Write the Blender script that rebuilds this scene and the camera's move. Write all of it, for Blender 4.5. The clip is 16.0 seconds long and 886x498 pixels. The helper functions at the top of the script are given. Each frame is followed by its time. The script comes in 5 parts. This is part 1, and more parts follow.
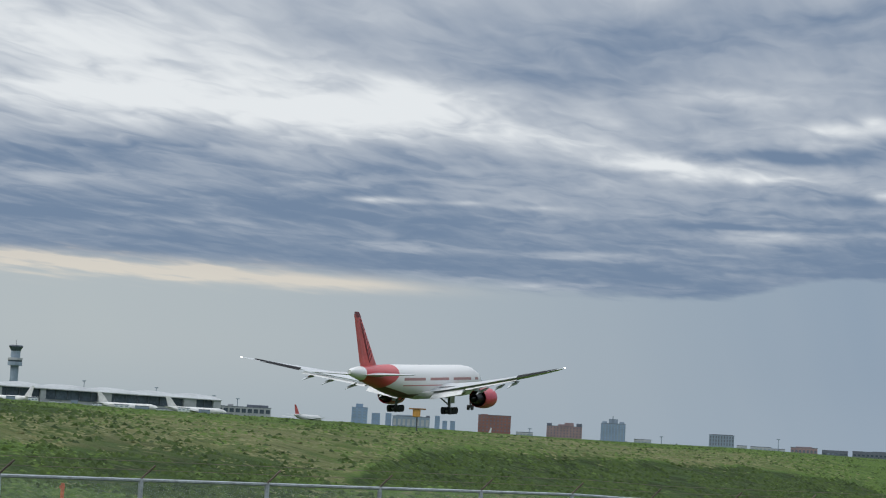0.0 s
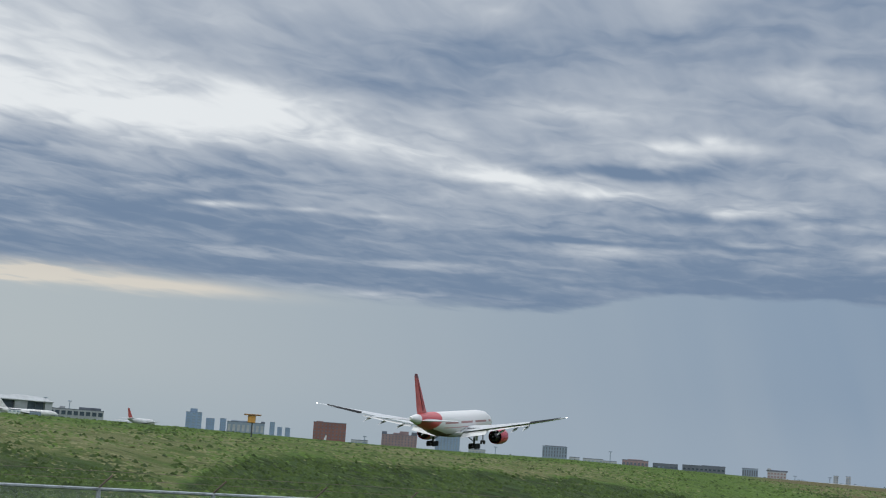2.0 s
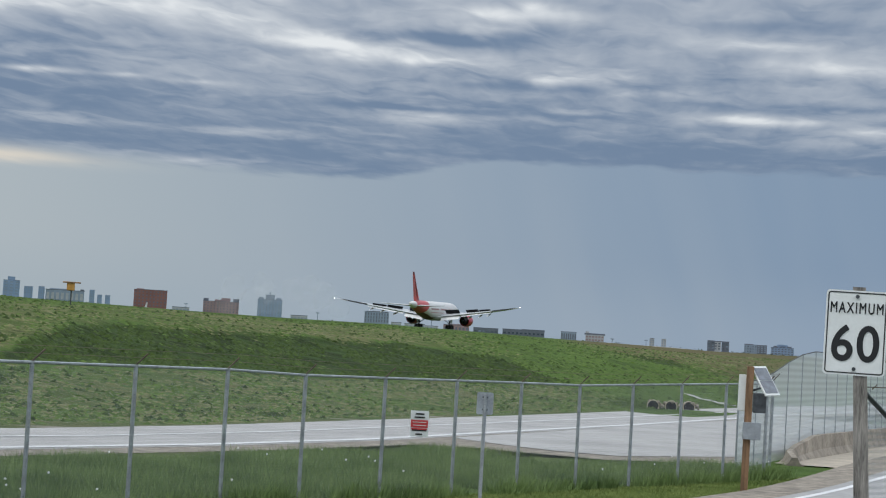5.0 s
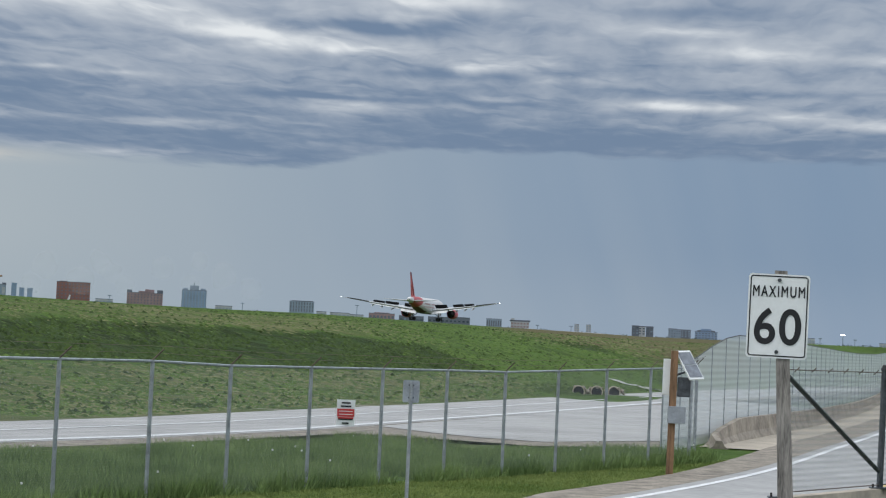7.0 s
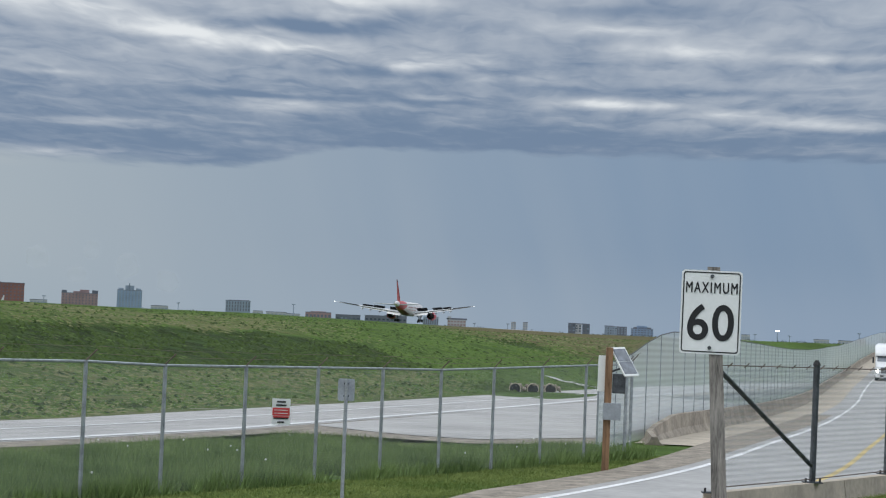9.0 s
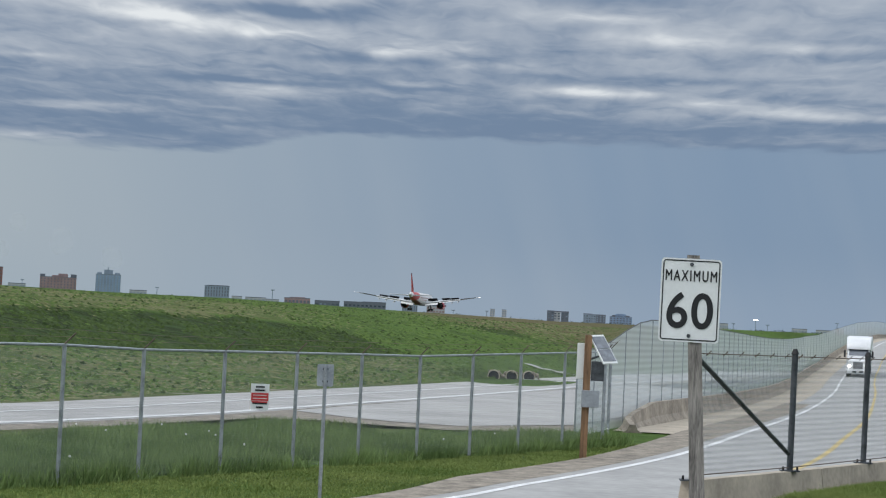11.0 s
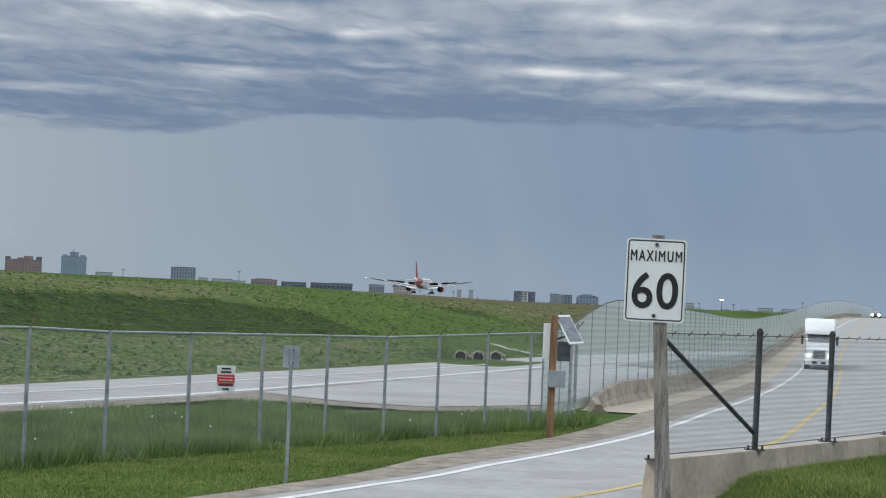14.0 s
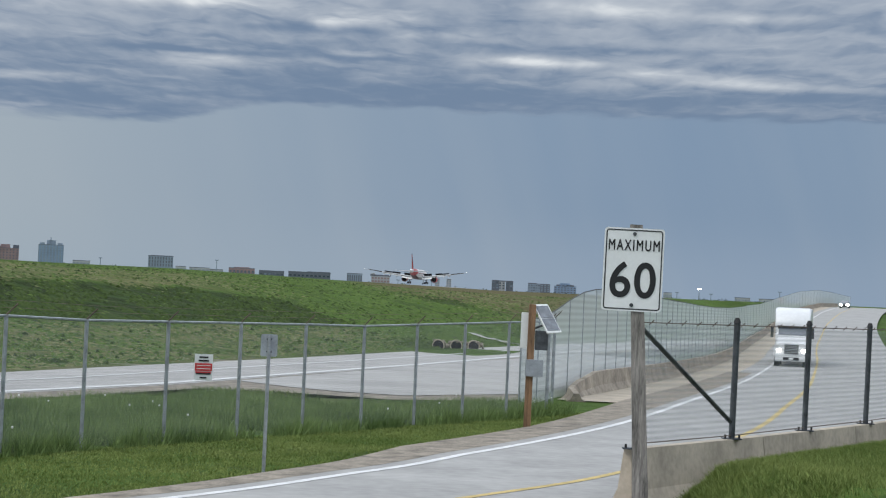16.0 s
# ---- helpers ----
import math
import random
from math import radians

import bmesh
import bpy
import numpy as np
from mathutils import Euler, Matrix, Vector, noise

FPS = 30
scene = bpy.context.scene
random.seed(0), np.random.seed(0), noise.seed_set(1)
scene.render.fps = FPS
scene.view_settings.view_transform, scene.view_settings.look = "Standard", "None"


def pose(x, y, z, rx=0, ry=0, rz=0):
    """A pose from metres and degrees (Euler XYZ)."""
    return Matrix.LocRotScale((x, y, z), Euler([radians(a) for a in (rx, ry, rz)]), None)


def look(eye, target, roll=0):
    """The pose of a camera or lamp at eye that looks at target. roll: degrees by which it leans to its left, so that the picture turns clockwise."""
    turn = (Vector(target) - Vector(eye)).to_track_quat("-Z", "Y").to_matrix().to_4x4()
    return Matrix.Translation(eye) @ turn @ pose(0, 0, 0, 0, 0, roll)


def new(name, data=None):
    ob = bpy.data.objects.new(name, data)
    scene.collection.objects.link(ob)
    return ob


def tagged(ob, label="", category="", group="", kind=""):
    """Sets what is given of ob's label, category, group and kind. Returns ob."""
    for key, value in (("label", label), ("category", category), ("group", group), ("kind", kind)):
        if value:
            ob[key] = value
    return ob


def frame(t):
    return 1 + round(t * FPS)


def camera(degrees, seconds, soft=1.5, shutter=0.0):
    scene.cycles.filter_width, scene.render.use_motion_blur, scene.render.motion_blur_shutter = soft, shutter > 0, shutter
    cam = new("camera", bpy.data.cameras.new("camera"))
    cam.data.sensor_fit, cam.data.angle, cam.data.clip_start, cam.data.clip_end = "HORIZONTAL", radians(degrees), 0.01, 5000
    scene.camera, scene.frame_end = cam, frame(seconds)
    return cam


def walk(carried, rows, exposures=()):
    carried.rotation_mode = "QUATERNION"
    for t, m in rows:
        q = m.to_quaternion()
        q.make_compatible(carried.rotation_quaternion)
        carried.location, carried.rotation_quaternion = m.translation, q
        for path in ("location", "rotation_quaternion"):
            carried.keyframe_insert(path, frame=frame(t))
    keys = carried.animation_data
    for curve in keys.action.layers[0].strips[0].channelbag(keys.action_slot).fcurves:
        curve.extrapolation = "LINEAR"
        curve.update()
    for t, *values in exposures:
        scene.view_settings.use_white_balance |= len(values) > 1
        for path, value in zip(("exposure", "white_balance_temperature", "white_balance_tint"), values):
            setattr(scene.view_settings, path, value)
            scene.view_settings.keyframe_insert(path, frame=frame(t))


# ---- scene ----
cam = camera(26, 16.0, soft=1.15)
# seconds, eye x, eye z, yaw to the left, pitch up, roll
PATH = [
    (0, -0.001, 2.901, 16.852, 6.111, 2.998), (0.5, -0.002, 2.901, 15.035, 6.201, 3.611), (1, -0.004, 2.903, 13.849, 6.271, 4.081),
    (1.5, -0.008, 2.905, 13.071, 6.376, 3.901), (2, -0.016, 2.91, 12.065, 6.633, 3.95), (2.2, -0.022, 2.914, 11.488, 6.643, 3.647),
    (2.4, -0.033, 2.921, 10.911, 6.304, 3.373), (2.5, -0.042, 2.927, 10.668, 6.111, 3.831), (2.6, -0.037, 2.919, 10.399, 5.897, 3.731),
    (2.7, -0.038, 2.914, 10.166, 5.616, 3.863), (2.9, -0.028, 2.909, 9.731, 5.147, 3.656), (3, -0.028, 2.911, 9.568, 4.89, 3.715),
    (3.5, -0.026, 2.908, 8.753, 4.033, 3.559), (4, -0.02, 2.901, 8.035, 3.537, 3.599), (4.5, -0.012, 2.899, 7.249, 3.199, 3.538),
    (7, -0.007, 2.899, 4.217, 2.751, 2.603), (7.5, 0.002, 2.902, 3.818, 2.731, 2.48), (8, 0.008, 2.894, 3.24, 2.789, 2.368),
    (8.5, 0.023, 2.9, 2.679, 2.825, 2.313), (9, 0.026, 2.893, 2.319, 2.782, 2.233), (11.5, 0.016, 2.885, 1.526, 2.309, 2.676),
    (12, 0.021, 2.885, 1.288, 2.21, 2.534), (12.5, 0.027, 2.891, 1.102, 2.131, 2.293), (13, 0.028, 2.89, 0.919, 2.063, 2.231),
    (13.5, 0.032, 2.89, 0.814, 1.964, 2.272), (14, 0.033, 2.887, 0.67, 1.885, 2.4), (14.5, 0.037, 2.883, 0.525, 1.819, 2.427),
    (15, 0.029, 2.884, 0.372, 1.745, 2.42), (15.5, 0.032, 2.887, 0.224, 1.616, 2.445), (16, 0.032, 2.886, 0, 1.584, 2.5),
]


def eye_pose(x, z, yaw, pitch, roll):
    return pose(x, 0, z, 90 + pitch, 0, yaw) @ pose(0, 0, 0, 0, 0, roll)


walk(cam, [(t, eye_pose(x, z, yaw, pitch, roll)) for t, x, z, yaw, pitch, roll in PATH],
     exposures=[(0.0, 0.0), (2.5, 0.0), (4.5, 0.0), (16.0, 0.0)])

# ---- world: a storm-cloud deck over a Nishita sky ----
world = bpy.data.worlds.new("storm_sky")
scene.world = world
world.use_nodes = True
wt = world.node_tree
wt.nodes.clear()


def wnode(kind, **kw):
    n = wt.nodes.new(kind)
    for k, v in kw.items():
        if k == "operation":
            n.operation = v
        elif k == "blend":
            n.data_type, n.blend_type = "RGBA", v
    return n


def wput(sock, v):
    if isinstance(v, bpy.types.NodeSocket):
        wt.links.new(v, sock)
    else:
        sock.default_value = v


def wmath(op, a, b=0.0, c=0.0):
    n = wnode("ShaderNodeMath", operation=op)
    wput(n.inputs[0], a), wput(n.inputs[1], b), wput(n.inputs[2], c)
    return n.outputs[0]


def wmix(f, a, b):
    n = wnode("ShaderNodeMix", blend="MIX")
    wput(n.inputs[0], f), wput(n.inputs[6], a), wput(n.inputs[7], b)
    return n.outputs[2]


def wstep(v, a, b, lo=0.0, hi=1.0):
    n = wnode("ShaderNodeMapRange")
    n.interpolation_type = "SMOOTHSTEP"
    for i, q in enumerate((v, a, b, lo, hi)):
        wput(n.inputs[i], q)
    return n.outputs[0]


def wnoise(x, y, z, scale, detail=6.0, rough=0.55):
    c = wnode("ShaderNodeCombineXYZ")
    wput(c.inputs[0], x), wput(c.inputs[1], y), wput(c.inputs[2], z)
    n = wnode("ShaderNodeTexNoise")
    wput(n.inputs["Vector"], c.outputs[0])
    n.inputs["Scale"].default_value = scale
    n.inputs["Detail"].default_value = detail
    n.inputs["Roughness"].default_value = rough
    return n.outputs[0]


way = wnode("ShaderNodeTexCoord").outputs["Generated"]
sep = wnode("ShaderNodeSeparateXYZ")
wput(sep.inputs[0], way)
sx, sy, sz = sep.outputs
az0 = wmath("MULTIPLY", wmath("ARCTAN2", sx, sy), 57.29578)
el0 = wmath("MULTIPLY", wmath("ARCSINE", sz), 57.29578)
# the deck is a layer overhead: its billows are drawn out by distance
flat = wmath("MAXIMUM", sz, 0.03)
px, py = wmath("DIVIDE", sx, flat), wmath("DIVIDE", sy, flat)
warp1 = wmath("SUBTRACT", wnoise(wmath("MULTIPLY", px, 1.5), py, 3.1, 0.9, 4.0), 0.5)
warp2 = wmath("SUBTRACT", wnoise(wmath("MULTIPLY", px, 2.6), py, 8.7, 1.5, 3.0, 0.5), 0.5)
# rolls of cloud run aslant to the view
qx = wmath("ADD", wmath("ADD", wmath("MULTIPLY", px, 0.92), wmath("MULTIPLY", py, 0.38)), wmath("MULTIPLY", warp1, 0.9))
qy = wmath("ADD", wmath("SUBTRACT", wmath("MULTIPLY", py, 0.92), wmath("MULTIPLY", px, 0.38)), wmath("MULTIPLY", warp2, 0.9))
broad_n = wnoise(wmath("MULTIPLY", qx, 0.8), qy, 1.7, 0.8, 5.0, 0.5)
billow_n = wnoise(wmath("MULTIPLY", qx, 0.9), qy, 5.2, 2.1, 4.0, 0.5)
fine_n = wnoise(wmath("MULTIPLY", px, 2.4), wmath("ADD", py, wmath("MULTIPLY", warp2, 1.2)), 7.4, 3.0, 3.5, 0.5)
tex = wmath("ADD", wmath("MULTIPLY", wmath("SUBTRACT", broad_n, 0.5), 0.75),
            wmath("ADD", wmath("MULTIPLY", wmath("SUBTRACT", billow_n, 0.5), 0.70), wmath("MULTIPLY", wmath("SUBTRACT", fine_n, 0.5), 0.48)))
az = wmath("ADD", az0, wmath("MULTIPLY", warp1, 4.0))
el = wmath("ADD", el0, wmath("ADD", wmath("MULTIPLY", warp2, 0.8), wmath("MULTIPLY", warp1, 0.7)))


el_thin = wmath("ADD", el0, wmath("MULTIPLY", warp2, 0.25))


def patch(a, e, wa, we):
    """A soft lens-shaped patch of the deck, in degrees; thin ones keep their line."""
    da = wmath("MULTIPLY", wmath("SUBTRACT", az, a), 1.0 / wa)
    de = wmath("MULTIPLY", wmath("SUBTRACT", el if we > 0.24 else el_thin, e), 1.0 / we)
    return wmath("EXPONENT", wmath("MULTIPLY", wmath("ADD", wmath("MULTIPLY", da, da), wmath("MULTIPLY", de, de)), -1.0))


# bearing, elevation, half width, half height, strength
BRIGHT_BANKS = ((-28.5, 11.3, 4.8, 1.7, .55), (-21.9, 10.1, 4.2, 1.0, .58), (-18.2, 10.3, 2.2, .75, .42), (-14.2, 9.7, 3.3, .8, .45), (-26.9, 9.8, 4.2, .5, .35), (-9.4, 8.8, 3.3, .36, .40),
                (-5.3, 9.9, 2.2, .37, .30), (-5.8, 8.54, 2.5, .23, .28), (-9.0, 10.8, 2.0, .25, .2), (-1.1, 12.2, 2.2, .5, .45), (-8.7, 11.0, 2.0, .22, .15), (-3.9, 10.05, 1.8, .27, .25),
                (-11.8, 13.5, 1.8, .67, .12), (-10.0, 8.9, 2.0, .3, .25), (8.2, 6.85, 2.3, .22, .3), (-24.2, 6.4, 2.0, .22, .15), (-4.8, 9.9, 2.0, .25, .1))
THIN_STREAKS = ((-18.75, 7.48, 1.0, .10, .65), (-16.3, 7.52, .7, .07, .3), (-13.9, 7.45, 1.0, .09, .25), (-28.6, 7.46, 1.5, .2, .2), (-18.3, 6.05, 1.8, .17, .25), (-12.7, 6.08, 1.8, .14, .24),
                (-7.0, 6.85, 1.8, .17, .3), (-14.9, 5.07, 1.6, .12, .25), (-2.9, 8.3, 2.2, .2, .5), (.2, 7.95, 1.3, .14, .3), (-7.3, 8.52, 2.3, .14, .25), (2.5, 7.26, 1.5, .16, .55), (4.6, 8.85, 1.8, .22, .4),
                (-2.8, 7.25, 1.3, .09, .25), (2.4, 9.49, 2.0, .14, .25), (9.4, 8.7, 1.7, .17, .4), (6.8, 7.03, 1.8, .14, .25), (10.1, 6.74, 2.0, .15, .25))
DARK_HOLLOWS = ((-12.5, 12.1, 4.2, 1.1, -.22), (-5, 12.6, 4.5, 1.0, -.12), (-5.8, 9.3, 2.5, .30, -.28), (-28.5, 8.3, 4.2, .42, -.14), (-20.0, 7.0, 5.0, .45, -.18), (-27.6, 6.7, 3.7, .4, -.12), (-8.4, 7.12, 1.5, .09, -.25),
                (-10.1, 5.43, 3.0, .42, -.16), (-7.4, 9.2, 1.8, .2, -.2), (3.0, 10.0, 2.5, .22, -.2), (-2.1, 6.25, 5.0, .37, -.12), (-4.7, 7.92, 2.5, .14, -.2), (5.4, 7.66, 2.7, .12, -.2),
                (-6.4, 7.13, 2.0, .12, -.2), (10.9, 6.38, 2.7, .22, -.18), (3.0, 6.3, 3.0, .3, -.1))
body = wmath("ADD", wstep(el0, 5.6, 9.2, 0.14, 0.37), wstep(el0, 12.0, 13.5, 0.0, 0.04))
light = wmath("ADD", body, wmath("MULTIPLY", tex, wstep(el0, 5.0, 8.5, 0.55, 1.0)))
soft_tex = wmath("ADD", 1.0, wmath("MULTIPLY", tex, 1.3))
for a, e, wa, we, gain in BRIGHT_BANKS + THIN_STREAKS + DARK_HOLLOWS:
    lens = wmath("MULTIPLY", patch(a, e, wa, we), gain)
    light = wmath("ADD", light, wmath("MULTIPLY", lens, soft_tex) if gain > 0 else lens)
light = wmath("MAXIMUM", light, 0.0)
deck = wmix(wstep(light, 0.0, 0.55), (0.160, 0.228, 0.342, 1), (0.40, 0.45, 0.525, 1))
deck = wmix(wstep(light, 0.40, 1.15), deck, (0.80, 0.83, 0.85, 1))
warm = wmath("ADD", patch(-28.6, 5.1, 3.2, 0.26), wmath("ADD", patch(-24.9, 5.0, 4.0, 0.25), patch(-20.6, 4.9, 3.0, 0.17)))
warm = wmath("MINIMUM", warm, 1.0)
# rain veil under the deck, paler towards the left and the ground
veil = wmix(wstep(az0, -30.0, 8.0), (0.45, 0.50, 0.52, 1), (0.205, 0.290, 0.415, 1))
low = wmix(wstep(az0, -30.0, 12.0), (0.38, 0.445, 0.49, 1), (0.25, 0.335, 0.455, 1))
veil = wmix(wstep(el0, 0.4, 3.2), low, veil)
shafts = wnoise(wmath("ADD", wmath("MULTIPLY", az0, 0.30), wmath("MULTIPLY", el0, 0.10)), wmath("MULTIPLY", el0, 0.05), 2.2, 1.0, 3.0)
veil = wmix(wstep(shafts, 0.35, 0.75, 0.0, 0.16), veil, (0.40, 0.45, 0.50, 1))
rim = wmath("ADD", wstep(az0, -9.6, -4.6, 4.80, 5.62), wmath("ADD", wmath("MULTIPLY", warp2, 0.5), wmath("MULTIPLY", warp1, 0.12)))
soft_rim = wstep(az0, -22.0, -6.0, 0.8, 0.22)
clouds = wmix(wstep(el0, rim, wmath("ADD", rim, soft_rim)), veil, deck)
clouds = wmix(wmath("MULTIPLY", warm, 0.85), clouds, (0.72, 0.665, 0.58, 1))
# the deck thins and brightens towards the zenith
clouds = wmix(wstep(el0, 14.0, 40.0, 0.0, 0.92), clouds, (1.25, 1.36, 1.5, 1))
sky = wnode("ShaderNodeTexSky")
sky.sky_type, sky.sun_disc = "NISHITA", False
sky.sun_elevation, sky.sun_rotation = radians(48), radians(-120)
skyc = wnode("ShaderNodeMix", blend="MULTIPLY")
skyc.inputs[0].default_value = 1.0
wput(skyc.inputs[6], sky.outputs[0])
skyc.inputs[7].default_value = (0.1, 0.1, 0.1, 1)
back = wnode("ShaderNodeBackground")
wput(back.inputs[0], wmix(0.95, skyc.outputs[2], clouds))
back.inputs[1].default_value = 1.0
wput(wnode("ShaderNodeOutputWorld").inputs[0], back.outputs[0])

sun = new("sun", bpy.data.lights.new("sun", "SUN"))
sun.data.energy, sun.data.angle, sun.data.color = 1.0, radians(14), (1.0, 0.96, 0.90)
sun.matrix_world = look((-60, -40, 80), (0, 0, 0))


# ---- materials ----
def material(name, color, rough=0.7, metal=0.0, vary=0.15, scale=2.0, bump=0.0, bump_scale=30.0, glow=0.0, alpha=1.0, tint=None, stretch=(1, 1, 1), random_tint=0.0):
    m = bpy.data.materials.new(name)
    m.use_nodes = True
    nt = m.node_tree
    b = nt.nodes["Principled BSDF"]
    b.inputs["Roughness"].default_value, b.inputs["Metallic"].default_value = rough, metal
    co = nt.nodes.new("ShaderNodeTexCoord")
    mp = nt.nodes.new("ShaderNodeMapping")
    mp.inputs["Scale"].default_value = stretch
    nt.links.new(co.outputs["Object"], mp.inputs["Vector"])
    last = None
    c2 = tint or tuple(max(0.0, c * (1 - 2.2 * vary)) for c in color)
    c1 = tuple(min(1.0, c * (1 + vary)) for c in color)
    fac = None
    for s, d, w in ((scale, 6.0, 0.6), (scale * 7.3, 4.0, 0.4)):
        n = nt.nodes.new("ShaderNodeTexNoise")
        n.inputs["Scale"].default_value, n.inputs["Detail"].default_value = s, d
        nt.links.new(mp.outputs[0], n.inputs["Vector"])
        q = nt.nodes.new("ShaderNodeMath")
        q.operation = "MULTIPLY"
        q.inputs[1].default_value = w
        nt.links.new(n.outputs[0], q.inputs[0])
        if fac is None:
            fac = q.outputs[0]
        else:
            a = nt.nodes.new("ShaderNodeMath")
            nt.links.new(fac, a.inputs[0]), nt.links.new(q.outputs[0], a.inputs[1])
            fac = a.outputs[0]
    if random_tint:
        info = nt.nodes.new("ShaderNodeObjectInfo")
        q = nt.nodes.new("ShaderNodeMath")
        q.operation, q.inputs[1].default_value, q.inputs[2].default_value = "MULTIPLY_ADD", random_tint, -random_tint / 2
        nt.links.new(info.outputs["Random"], q.inputs[0])
        a = nt.nodes.new("ShaderNodeMath")
        nt.links.new(fac, a.inputs[0]), nt.links.new(q.outputs[0], a.inputs[1])
        fac = a.outputs[0]
    r = nt.nodes.new("ShaderNodeValToRGB")
    r.color_ramp.elements[0].position, r.color_ramp.elements[1].position = 0.32, 0.68
    r.color_ramp.elements[0].color, r.color_ramp.elements[1].color = (*c2, 1), (*c1, 1)
    nt.links.new(fac, r.inputs[0])
    nt.links.new(r.outputs[0], b.inputs["Base Color"])
    if bump:
        n = nt.nodes.new("ShaderNodeTexNoise")
        n.inputs["Scale"].default_value, n.inputs["Detail"].default_value = bump_scale, 6.0
        nt.links.new(mp.outputs[0], n.inputs["Vector"])
        k = nt.nodes.new("ShaderNodeBump")
        k.inputs["Strength"].default_value = bump
        nt.links.new(n.outputs[0], k.inputs["Height"]), nt.links.new(k.outputs[0], b.inputs["Normal"])
    if glow:
        b.inputs["Emission Color"].default_value, b.inputs["Emission Strength"].default_value = (*color, 1), glow
    if alpha < 1:
        b.inputs["Alpha"].default_value = alpha
    return m


def mesh_material(name, color, a_lo, a_hi, period, vertical=False):
    """Woven wire seen from afar: an open sheet, denser along its wires."""
    m = bpy.data.materials.new(name)
    m.use_nodes = True
    nt = m.node_tree
    b = nt.nodes["Principled BSDF"]
    b.inputs["Base Color"].default_value, b.inputs["Roughness"].default_value, b.inputs["Metallic"].default_value = (*color, 1), 0.5, 0.3
    co = nt.nodes.new("ShaderNodeTexCoord")
    sp = nt.nodes.new("ShaderNodeSeparateXYZ")
    nt.links.new(co.outputs["Object"], sp.inputs[0])
    q = nt.nodes.new("ShaderNodeMath")
    q.operation, q.inputs[1].default_value = "MULTIPLY", 2 * math.pi / period
    nt.links.new(sp.outputs[2], q.inputs[0])
    s = nt.nodes.new("ShaderNodeMath")
    s.operation = "SINE"
    nt.links.new(q.outputs[0], s.inputs[0])
    n = nt.nodes.new("ShaderNodeTexNoise")
    n.inputs["Scale"].default_value = 1.5
    nt.links.new(co.outputs["Object"], n.inputs["Vector"])
    a = nt.nodes.new("ShaderNodeMath")
    a.operation = "MULTIPLY_ADD"
    a.inputs[1].default_value = 0.9
    nt.links.new(n.outputs[0], a.inputs[0]), nt.links.new(s.outputs[0], a.inputs[2])
    r = nt.nodes.new("ShaderNodeMapRange")
    for i, v in enumerate((0, -0.6, 1.4, a_lo, a_hi)):
        if i:
            r.inputs[i].default_value = v
    nt.links.new(a.outputs[0], r.inputs[0]), nt.links.new(r.outputs[0], b.inputs["Alpha"])
    return m


